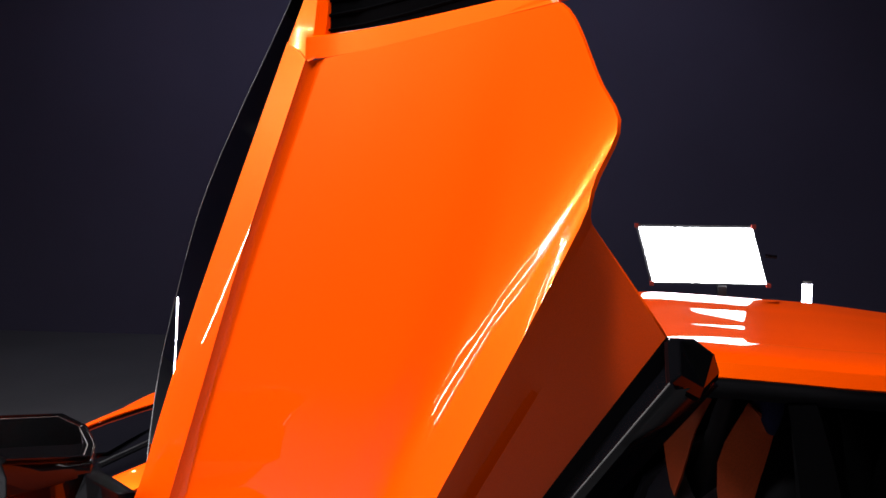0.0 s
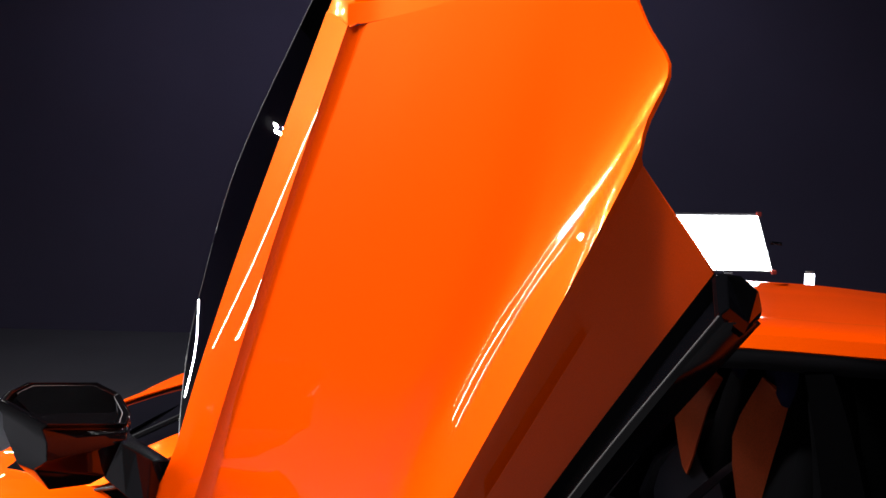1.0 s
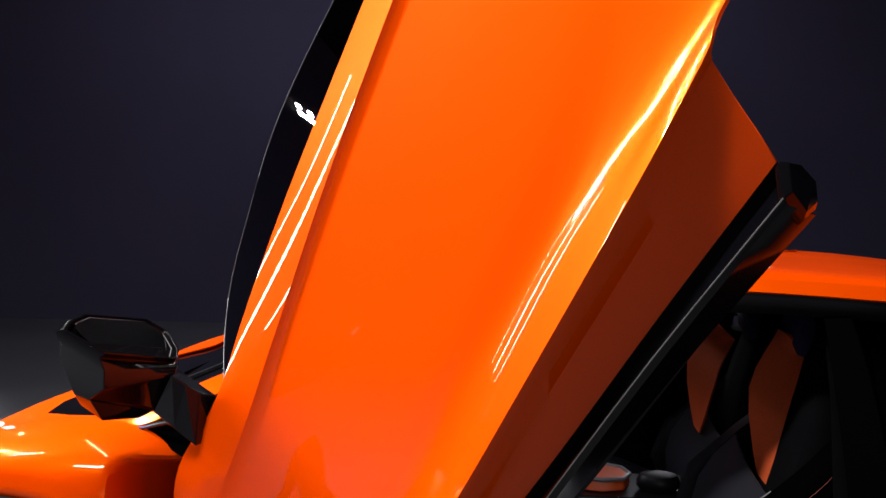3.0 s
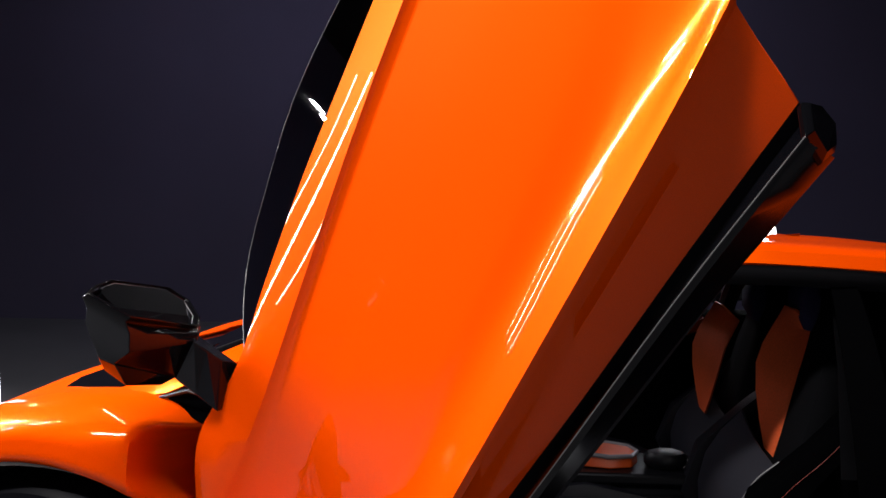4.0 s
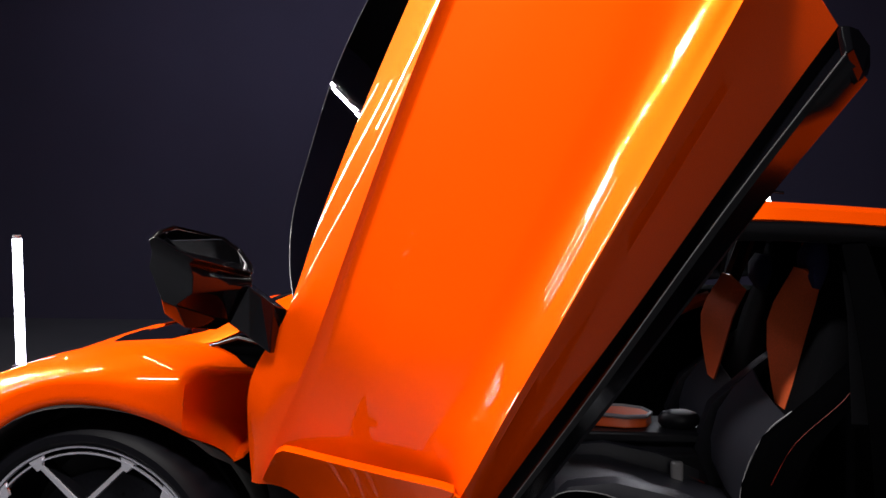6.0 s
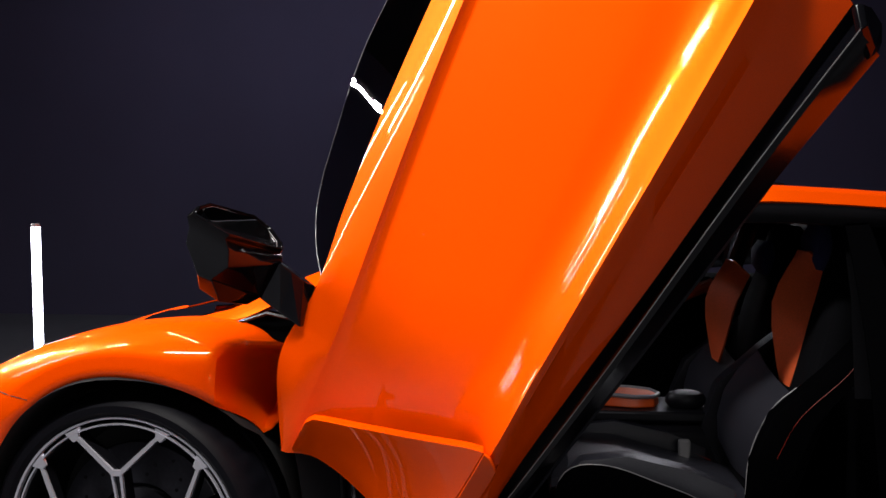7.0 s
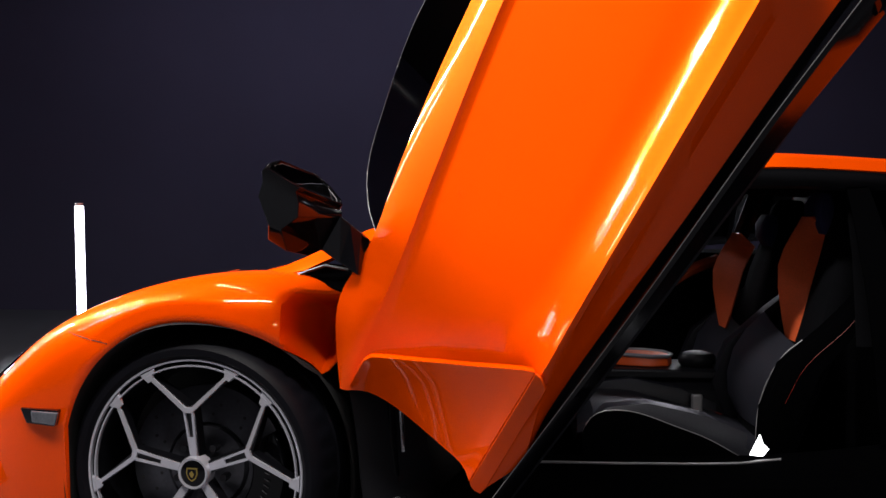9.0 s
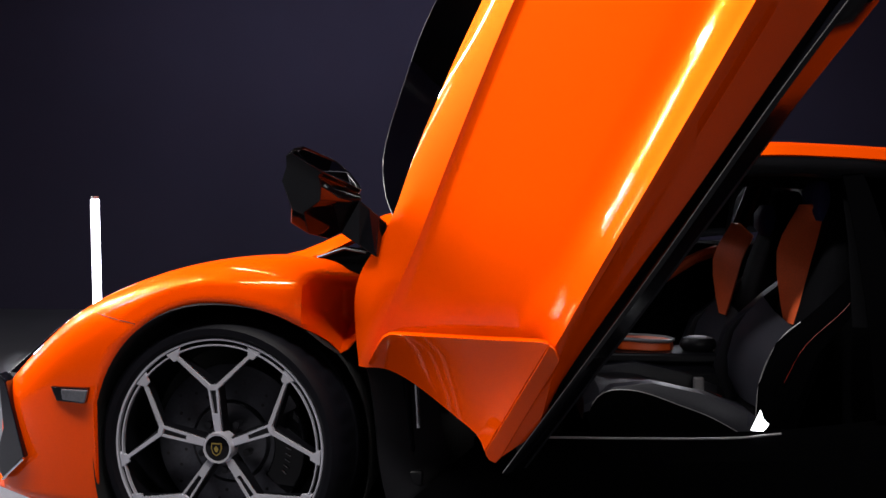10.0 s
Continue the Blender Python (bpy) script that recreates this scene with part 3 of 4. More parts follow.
screen = [[Vector((x, 0.97 + s * w, z - 0.05 * s * s)) for s in (-1, -0.6, -0.2, 0.2, 0.6, 1)] for x, z, w in ((0.26, 0.83, 0.78), (0.60, 0.95, 0.74), (0.95, 1.05, 0.69), (1.28, 1.12, 0.62))]
part("windscreen", sheet(screen), DARK_PANE, car, "dark tinted windscreen")
for yy in (0.45, 1.05):
    part("wiper", rod([(0.14, yy, 0.812), (0.22, yy + 0.3, 0.83), (0.30, yy + 0.55, 0.85)], 0.007, 6), SATIN_BLACK, car, "black wiper")
# vents in the wing top
vent = [Vector(p) for p in ((0.214, 0.118, 0.804), (0.300, 0.070, 0.838), (0.385, 0.040, 0.830), (0.350, 0.020, 0.772))]
bm = loft([vent, [p + Vector((0.0, 0.05, -0.012)) for p in vent]])
part("wing_vent", bm, SILL_SHADE_BLACK, car, "black triangular wing vent", smooth=False, bevel=0.002)
part("vent_fin", rod([(0.226, 0.106, 0.807), (0.300, 0.060, 0.832), (0.36, 0.035, 0.823)], 0.004, 6), SATIN_BLACK, car)
vent_line = [(-0.061, 0.300), (-0.092, 0.440), (-0.075, 0.530), (0.060, 0.500), (0.112, 0.300), (0.106, 0.200), (0.020, 0.232)]
bm = loft([[Vector((x, y, bonnet_z(x, y) + dz)) for x, y in vent_line] for dz in (0.004, -0.03)])
part("bonnet_vent", bm, GLOSS_BLACK, car, "gloss black bonnet vent", smooth=False, bevel=0.003)
# head lamp, marker lamp, nose intake
lamp_line = spline([(-0.352, 0.155, 0.672), (-0.44, 0.165, 0.617), (-0.52, 0.185, 0.553), (-0.61, 0.23, 0.485)], 14)
ring = []
for k, p in enumerate(lamp_line):
    w = 0.006 + 0.026 * math.sin(math.pi * min(0.85, 0.08 + k / 15))
    ring.append([p + Vector((0, -0.055, -0.006 - w)), p + Vector((0, -0.050, 0.010)), p + Vector((0, 0.02, 0.018)), p + Vector((0, 0.02, -0.02))])
part("head_lamp", loft(ring), GLOSS_BLACK, car, "slim smoked head lamp", bevel=0.002)
part("lamp_strip", rod([p + Vector((0, -0.056, -0.004)) for p in lamp_line[2:9]], 0.0028, 6), DRL_GLOW, car, "lit white lamp strip")
part("lamp_brow", rod([p + Vector((0, -0.05, -0.034)) for p in lamp_line[6:]], 0.003, 6), CHROME, car)
bm = prism([(-0.429, 0.487), (-0.317, 0.491), (-0.327, 0.452), (-0.410, 0.452)], lambda u, v, w: Vector((u, -0.024 + (-0.31 - u) * 0.42 - 0.004 + w, v)), 0.03)
part("marker_bezel", bm, GLOSS_BLACK, car, "black side marker surround", smooth=False, bevel=0.003)
bm = prism([(-0.394, 0.484), (-0.313, 0.487), (-0.322, 0.456), (-0.390, 0.457)], lambda u, v, w: Vector((u, -0.030 + (-0.31 - u) * 0.42 - 0.004 + w, v)), 0.012)
part("side_marker", bm, LENS, car, "grey smoked side marker lamp", smooth=False, bevel=0.003)
fin = [(-0.62, 0.50), (-0.588, 0.482), (-0.512, 0.30), (-0.535, 0.285), (-0.60, 0.225), (-0.64, 0.26), (-0.60, 0.36)]
part("nose_intake", prism(fin, lambda u, v, w: Vector((u, 0.052 + (-0.51 - u) * 0.8 + w, v)), 0.05), CARBON, car, "black nose intake surround", smooth=False, bevel=0.004)
part("intake_rim", rod([Vector((u, 0.050 + (-0.51 - u) * 0.8, v)) for u, v in ((-0.60, 0.228), (-0.512, 0.298))], 0.004, 6), CHROME, car)
part("front_splitter", loft([[Vector((x, y, z)) for y, z in ((0.06 + s, 0.17), (0.06 + s, 0.20), (1.88 - s, 0.20), (1.88 - s, 0.17))] for x, s in ((-0.33, 0.0), (-0.5, 0.05), (-0.68, 0.2), (-0.80, 0.5))]), PAINT, car, "orange front splitter", bevel=0.006)
part("nose", sheet([[Vector((-0.62 - 0.16 * math.sin(math.pi * k / 12), 0.3 + 1.34 * k / 12, z)) for k in range(13)] for z in (0.2, 0.32, 0.44, 0.50)]), SATIN_BLACK, car, "dark nose intakes", solid=0.01)

# -- front wheels
STEER = 8


def build_wheel(name, label, hub, steer, side):
    turn = Matrix.Rotation(radians(-steer), 4, "Z")
    hub = Vector(hub)

    def at(u, v, w):
        return hub + turn @ Vector((u * side, v * side, w))

    whl = new(name)
    whl.matrix_basis = Matrix.Translation(hub)
    whl.parent = car
    whl.matrix_parent_inverse = WORLD_OF[car.name].inverted()
    WORLD_OF[whl.name] = Matrix.Translation(hub)
    whl["label"] = label
    prof = [(0.262, 0.010), (0.268, -0.002), (0.280, -0.013), (0.294, -0.014), (0.304, -0.006), (0.313, 0.010), (0.319, 0.028), (0.322, 0.05), (0.324, 0.085), (0.320, 0.09), (0.320, 0.10), (0.325, 0.105), (0.325, 0.16), (0.320, 0.165),
            (0.320, 0.175), (0.324, 0.18), (0.321, 0.235), (0.308, 0.25), (0.262, 0.24)]
    rows = []
    count = 168
    for r, al in prof:
        row = []
        for k in range(count):
            a = 2 * math.pi * k / count
            cut = 0.005 if (k % 4 == 0 and 0.012 < al < 0.08 and r > 0.312) else 0.0
            row.append(at((r - cut) * math.sin(a), al, (r - cut) * math.cos(a)))
        rows.append(row)
    part("tyre", sheet(rows, wrap=True), RUBBER, whl, "black low-profile tyre")
    part("rim_lip", spun([(0.263, 0.006), (0.264, -0.004), (0.268, -0.006), (0.271, -0.002), (0.270, 0.006)], 120, at), ALLOY, whl, "machined bright rim edge")
    part("rim_ring", spun([(0.250, 0.006), (0.251, -0.003), (0.254, -0.004), (0.255, 0.004)], 120, at), ALLOY, whl)
    part("barrel", spun([(0.258, 0.004), (0.250, 0.03), (0.240, 0.10), (0.236, 0.22)], 96, at), DARK_ALLOY, whl, "black wheel barrel")
    part("backing", spun([(0.24, 0.16), (0.10, 0.17), (0.001, 0.17)], 64, at), MATT_BLACK, whl)
    part("brake_disc", spun([(0.195, 0.115), (0.195, 0.085), (0.192, 0.083), (0.105, 0.083), (0.100, 0.09), (0.095, 0.075), (0.001, 0.07)], 96, at), DISC, whl, "dark drilled brake disc")
    for ring_r, cnt, ofs in ((0.175, 14, 0.0), (0.150, 14, 0.22), (0.125, 10, 0.1)):
        for k in range(cnt):
            a = 2 * math.pi * k / cnt + ofs
            c = at(ring_r * math.sin(a), 0.0822, ring_r * math.cos(a))
            ax = turn @ Vector((0, side, 0))
            part("disc_hole", rod([c, c + ax * 0.004], 0.0042, 8), MATT_BLACK, whl)
    cal = []
    for k in range(9):
        a = radians(62 + 8 * k)
        cal.append([at(r * math.sin(a), al, r * math.cos(a)) for r, al in ((0.125, 0.05), (0.205, 0.045), (0.212, 0.06), (0.212, 0.13), (0.125, 0.13))])
    part("brake_caliper", loft(cal), GLOSS_BLACK, whl, "gloss black brake caliper", bevel=0.004)
    for k in range(7):
        a = radians(80 + 5.2 * k)
        part("caliper_mark", rod([at(0.158 * math.sin(a), 0.0445, 0.158 * math.cos(a)), at(0.172 * math.sin(a + 0.03), 0.0445, 0.172 * math.cos(a + 0.03))], 0.0013, 5), GREY_TRIM, whl)
    for i in range(5):
        base = radians(-3.1 + 72 * i)

        def pol(r, deg, y):
            a = base + radians(deg)
            return at(r * math.sin(a), y, r * math.cos(a))

        def bar(p0, w0, y0, p1, w1, y1, depth):
            """A tapered flat bar from p0 to p1 in (across, out) of the spoke's own frame."""
            a, b2 = Vector(p0), Vector(p1)
            side = Vector((b2.y - a.y, a.x - b2.x)).normalized()

            def w3(q, y):
                return at(q.x * math.cos(base) + q.y * math.sin(base), y, q.y * math.cos(base) - q.x * math.sin(base))
            return loft([[w3(a + side * w0, y0), w3(a - side * w0, y0), w3(a - side * w0 * 1.25, y0 + depth), w3(a + side * w0 * 1.25, y0 + depth)],
                         [w3(b2 + side * w1, y1), w3(b2 - side * w1, y1), w3(b2 - side * w1 * 1.25, y1 + depth), w3(b2 + side * w1 * 1.25, y1 + depth)]])
        f1 = Vector((math.sin(radians(24)), math.cos(radians(24)))) * 0.252
        f2 = Vector((-f1.x, f1.y))
        V = Vector((0.0, 0.152))
        for nm, p0, w0, y0, p1, w1, y1 in (("spoke_rail", (0.0060, 0.036), 0.0023, 0.004, (0.0105, 0.152), 0.0030, -0.014), ("spoke_rail", (-0.0060, 0.036), 0.0023, 0.004, (-0.0105, 0.152), 0.0026, -0.014),
                                           ("spoke_arm", V + Vector((0.006, -0.004)), 0.0052, -0.014, f1, 0.0038, -0.002), ("spoke_arm", V + Vector((-0.006, -0.004)), 0.0052, -0.014, f2, 0.0038, -0.002),
                                           ("spoke_root", (0, 0.030), 0.0062, 0.005, (0, 0.085), 0.0085, -0.004), ("spoke_knot", (-0.011, 0.150), 0.006, -0.0142, (0.011, 0.150), 0.006, -0.0142)):
            part(nm, bar(p0, w0, y0, p1, w1, y1, 0.006), ALLOY, whl, smooth=False)
        part("spoke_core", bar((0, 0.03), 0.013, 0.0105, (0, 0.155), 0.013, -0.0075, 0.03), DARK_ALLOY, whl, "black spoke side", smooth=False)
        for f in (f1, f2):
            part("arm_core", bar(V, 0.006, -0.0075, f, 0.005, 0.0045, 0.03), DARK_ALLOY, whl, smooth=False)
            part("spoke_foot", bar(f * 0.94, 0.006, -0.004, f * 1.035, 0.017, -0.003, 0.006), ALLOY, whl, smooth=False)
        bolt = pol(0.062, 36, 0.03)
        part("wheel_bolt", rod([bolt, bolt + turn @ Vector((0, 0.03 * side, 0))], 0.009, 6), DARK_ALLOY, whl, smooth=False)
    part("hub_ring", spun([(0.030, 0.02), (0.031, -0.006), (0.036, -0.008), (0.040, 0.0), (0.040, 0.03)], 48, at), ALLOY, whl, "bright hub ring")
    part("hub_cap", spun([(0.031, -0.004), (0.020, -0.008), (0.0005, -0.009)], 40, at), GLOSS_BLACK, whl, "black hub cap with gold shield")
    shield = [(-0.013, 0.014), (0.013, 0.014), (0.014, 0.0), (0.009, -0.012), (0.0, -0.018), (-0.009, -0.012), (-0.014, 0.0)]
    part("shield", prism(shield, lambda u, v, w: at(u, -0.0115 + w, v), 0.003), GOLD, whl, "gold shield emblem", smooth=False)
    part("shield_field", prism([(u * 0.8, v * 0.8) for u, v in shield], lambda u, v, w: at(u, -0.0123 + w, v), 0.002), GLOSS_BLACK, whl, smooth=False)
    part("shield_mark", prism([(-0.006, 0.002), (0.0, 0.008), (0.006, 0.0), (0.002, -0.009), (-0.003, -0.006)], lambda u, v, w: at(u, -0.0129 + w, v), 0.002), GOLD, whl, smooth=False)
    return whl


WHEEL_LABEL = "black tyre on a five-spoke machined alloy wheel"
build_wheel("front_wheel", WHEEL_LABEL, (0, 0, 0.345), STEER, 1)
build_wheel("front_wheel", WHEEL_LABEL, (0, 1.94, 0.345), STEER, -1)
build_wheel("rear_wheel", WHEEL_LABEL, (2.72, 0.0, 0.345), 0, 1)
build_wheel("rear_wheel", WHEEL_LABEL, (2.72, 1.94, 0.345), 0, -1)
# wheel house and inner structure behind the wheel
liner = []
for k in range(41):
    a = radians(-125 + 250 * k / 40)
    sa, ca = math.sin(a), math.cos(a)
    ax = 0.3165 if sa < 0 else 0.369
    px_, pz_ = ax * math.copysign(abs(sa) ** 0.93, sa), 0.335 + 0.364 * math.copysign(abs(ca) ** 0.93, ca)
    out_y = eased(px_, SIDE_Y) + 0.012 if px_ < 0.28 else 0.03
    liner.append([Vector((px_ * 1.12, out_y + 0.045, 0.335 + (pz_ - 0.335) * 1.12)) if px_ < 0.12 else Vector((px_, out_y + 0.022, pz_)), Vector((px_ * 1.01, out_y + 0.02, 0.335 + (pz_ - 0.335) * 1.01)) if px_ < 0.12 else Vector((px_, out_y + 0.012, pz_))] + [Vector((px_, y, pz_)) for y in (out_y, 0.15, 0.38)])
part("wheel_liner", sheet(liner), MATT_BLACK, car, "matt black wheel arch liner", solid=0.004)
part("wheel_well_wall", block(-0.34, 0.7, 0.36, 0.38, 0.15, 0.715), MATT_BLACK, car)
part("underbody", block(-0.5, 3.2, 0.16, 1.8, 0.12, 0.16), MATT_BLACK, car, "black underbody")
jamb = [[Vector((x, y, z)) for x, y, z in spline(c, 12)] for c in (
    [(0.34, 0.06, 0.62), (0.37, 0.07, 0.45), (0.39, 0.06, 0.28), (0.42, 0.05, 0.16)],
    [(0.40, 0.10, 0.62), (0.43, 0.10, 0.45), (0.45, 0.09, 0.28), (0.48, 0.08, 0.16)],
    [(0.46, 0.22, 0.66), (0.52, 0.20, 0.45), (0.55, 0.16, 0.30), (0.60, 0.10, 0.17)])]
part("hinge_jamb", sheet(jamb), SATIN_BLACK, car, "black door hinge pillar", solid=0.006)
part("hinge_strut", rod([(0.445, 0.13, 0.56), (0.455, 0.12, 0.40), (0.470, 0.11, 0.26)], 0.011, 10), GLOSS_BLACK, car, "black gas strut")
part("strut_rod", rod([(0.475, 0.115, 0.50), (0.482, 0.11, 0.38)], 0.006, 8), CHROME, car)
part("strut_mount", block(0.445, 0.495, 0.09, 0.13, 0.235, 0.275), SATIN_BLACK, car, bevel=0.006)
sill = [[Vector((x, y, z)) for x, y, z in spline(c, 16)] for c in (
    [(0.42, 0.02, 0.14), (0.8, 0.02, 0.14), (1.9, 0.02, 0.14)], [(0.44, -0.01, 0.20), (0.8, -0.01, 0.20), (1.9, -0.01, 0.20)],
    [(0.55, 0.06, 0.28), (0.8, 0.06, 0.30), (1.9, 0.06, 0.34)], [(0.62, 0.13, 0.33), (0.8, 0.14, 0.342), (1.39, 0.15, 0.352), (1.9, 0.15, 0.42)],
    [(0.62, 0.22, 0.335), (0.8, 0.24, 0.345), (1.39, 0.26, 0.355), (1.9, 0.26, 0.42)], [(0.62, 0.25, 0.20), (0.8, 0.27, 0.20), (1.39, 0.29, 0.20), (1.9, 0.29, 0.20)])]
part("door_sill", sheet(sill), SILL_SHADE_BLACK, car, "gloss black door sill", solid=0.004)
part("sill_strip", rod(spline([(0.66, 0.148, 0.352), (0.83, 0.149, 0.353), (1.01, 0.15, 0.353), (1.275, 0.15, 0.358), (1.39, 0.15, 0.371)], 24), 0.0032, 6), GREY_TRIM, car, "pale metal sill strip")

# -- roof and rear
ROOF = [(1.10, 1.083), (1.28, 1.113), (1.40, 1.122), (1.55, 1.117), (1.70, 1.108), (1.90, 1.098), (2.10, 1.078), (2.6, 1.02), (3.2, 0.97)]
ROOF_Y = [(1.10, 0.36), (1.28, 0.335), (1.50, 0.32), (1.80, 0.315), (2.10, 0.36), (2.6, 0.42), (3.2, 0.42)]


def roof_row(x):
    z, y = ease(x, ROOF), ease(x, ROOF_Y)
    crown, z = ease(x, ((1.3, 0.45), (1.5, 0.42), (1.75, 0.40), (2.1, 0.40), (3.2, 0.6))), z - 0.047
    near = ease(x, ((1.3, 0.90), (1.5, 0.88), (1.75, 0.85), (2.1, 0.7), (3.2, 0.6)))
    rise = ((0.001, 0.0), (0.0, 0.010), (0.012, 0.027), (0.06, 0.039), (0.17, 0.040), (0.27, 0.037), (0.33, 0.028), (0.97 - y, 0.023))
    mix = (1, 1, 1, 1, 1, 0.7, 0.25, 0)
    half = spline([(x, y + dy, z + dz * (crown + (near - crown) * m)) for (dy, dz), m in zip(rise, mix)], 22)
    far = spline([(x, y + dy, z + dz * crown) for dy, dz in rise], 22)
    return half + [Vector((p.x, 1.94 - p.y, p.z)) for p in reversed(far[:-1])]


part("roof", sheet([roof_row(1.26 + 0.028 * k) for k in range(34)]), PAINT, car, "orange roof skin", solid=0.012)
part("rear_deck", sheet([roof_row(2.19 + 0.04 * k) for k in range(26)]), PAINT, car, "orange engine cover behind the roof", solid=0.012)
part("roof_rail", sheet([[Vector((x, ease(x, ROOF_Y) + dy, ease(x, ROOF) + dz)) for x in (1.2, 1.35, 1.5, 1.65, 1.8, 1.95, 2.1)] for dy, dz in ((0.004, -0.046), (0.008, -0.066), (0.03, -0.088), (0.12, -0.092))]), SATIN_BLACK, car, "black roof seal rail", solid=0.006)
part("headliner", sheet([[Vector((x, y, ease(x, ROOF) - 0.088 + 0.03 * math.sin(math.pi * (y - 0.42) / 1.1))) for y in (0.42, 0.7, 0.97, 1.24, 1.52)] for x in (1.2, 1.4, 1.6, 1.8, 2.0)]), SUEDE, car, "black headliner", solid=0.006)
for line in ([(1.80, 0.64, 0.0), (1.793, 0.54, 0.001), (1.795, 0.50, 0.001), (1.86, 0.42, -0.001), (1.95, 0.375, -0.006)], [(1.80, 0.64, 0.0), (1.82, 0.80, -0.015), (1.82, 0.97, -0.015)]):
    part("roof_gap", rod([Vector((x, y, max(roof_row(x), key=lambda p: -abs(p.y - y)).z + 0.0015)) for x, y, dz in spline(line, 12)], 0.0022, 6), MATT_BLACK, car, "dark roof panel gap")
part("deck_fin", block(1.98, 2.06, 0.98, 1.02, 1.06, 1.105), GLOSS_BLACK, car, bevel=0.01)
pillar = [[Vector((x, y, z)) for x, y, z in spline(c, 10)] for c in ([(1.585, 0.36, 1.06), (1.60, 0.30, 0.92), (1.62, 0.24, 0.70), (1.64, 0.2, 0.40)],
          [(1.63, 0.35, 1.06), (1.665, 0.29, 0.92), (1.70, 0.23, 0.70), (1.72, 0.19, 0.40)], [(1.66, 0.42, 1.06), (1.70, 0.40, 0.92), (1.74, 0.36, 0.70), (1.76, 0.34, 0.40)])]
part("door_pillar", sheet(pillar), SILL_SHADE_BLACK, car, "dark grey rear door pillar", solid=0.006)
part("belt_strap", sheet([[Vector((1.60 + s, 0.40, 1.03)), Vector((1.615 + s, 0.37, 0.85)), Vector((1.62 + s, 0.34, 0.62))] for s in (0.0, 0.045)]), SUEDE, car, "dark seat belt", solid=0.002)


def quarter_column(x):
    """A column up the rear quarter, cut by the wheel opening."""
    r = 0.36 ** 2 - (x - 2.72) ** 2
    low = max(0.18, 0.345 + math.sqrt(r)) if r > 0 else 0.18
    keys = [(x, 0.06, 0.18), (x, -0.02, 0.40), (x, -0.035, 0.62), (x, -0.02, 0.74), (x, 0.10, 0.88), (x, 0.36, 0.96), (x, 0.46, 0.98)]
    return [Vector((p.x, p.y, max(p.z, low))) for p in spline(keys, 26)]


quarter = [quarter_column(1.80 + 0.02 * k) for k in range(69)]
part("rear_quarter", sheet(quarter), PAINT, car, "orange rear quarter panel", solid=0.006)
part("far_quarter", sheet([[Vector((p.x, 1.94 - p.y, p.z)) for p in row] for row in quarter]), PAINT, car, solid=0.006)
part("tail_panel", sheet([[Vector((3.16 + 0.06 * math.sin(math.pi * k / 12), 0.04 + 1.86 * k / 12, z)) for k in range(13)] for z in (0.16, 0.4, 0.7, 0.97)]), SATIN_BLACK, car, "black tail panel", solid=0.02)
part("quarter_jamb", block(1.78, 1.81, 0.05, 0.46, 0.18, 1.0), SILL_SHADE_BLACK, car)
part("bulkhead", block(1.80, 1.83, 0.2, 1.75, 0.15, 1.06), SUEDE, car, "black bulkhead behind the seats")

# -- cabin
part("cabin_floor", block(0.6, 1.8, 0.28, 1.66, 0.16, 0.19), SUEDE, car)


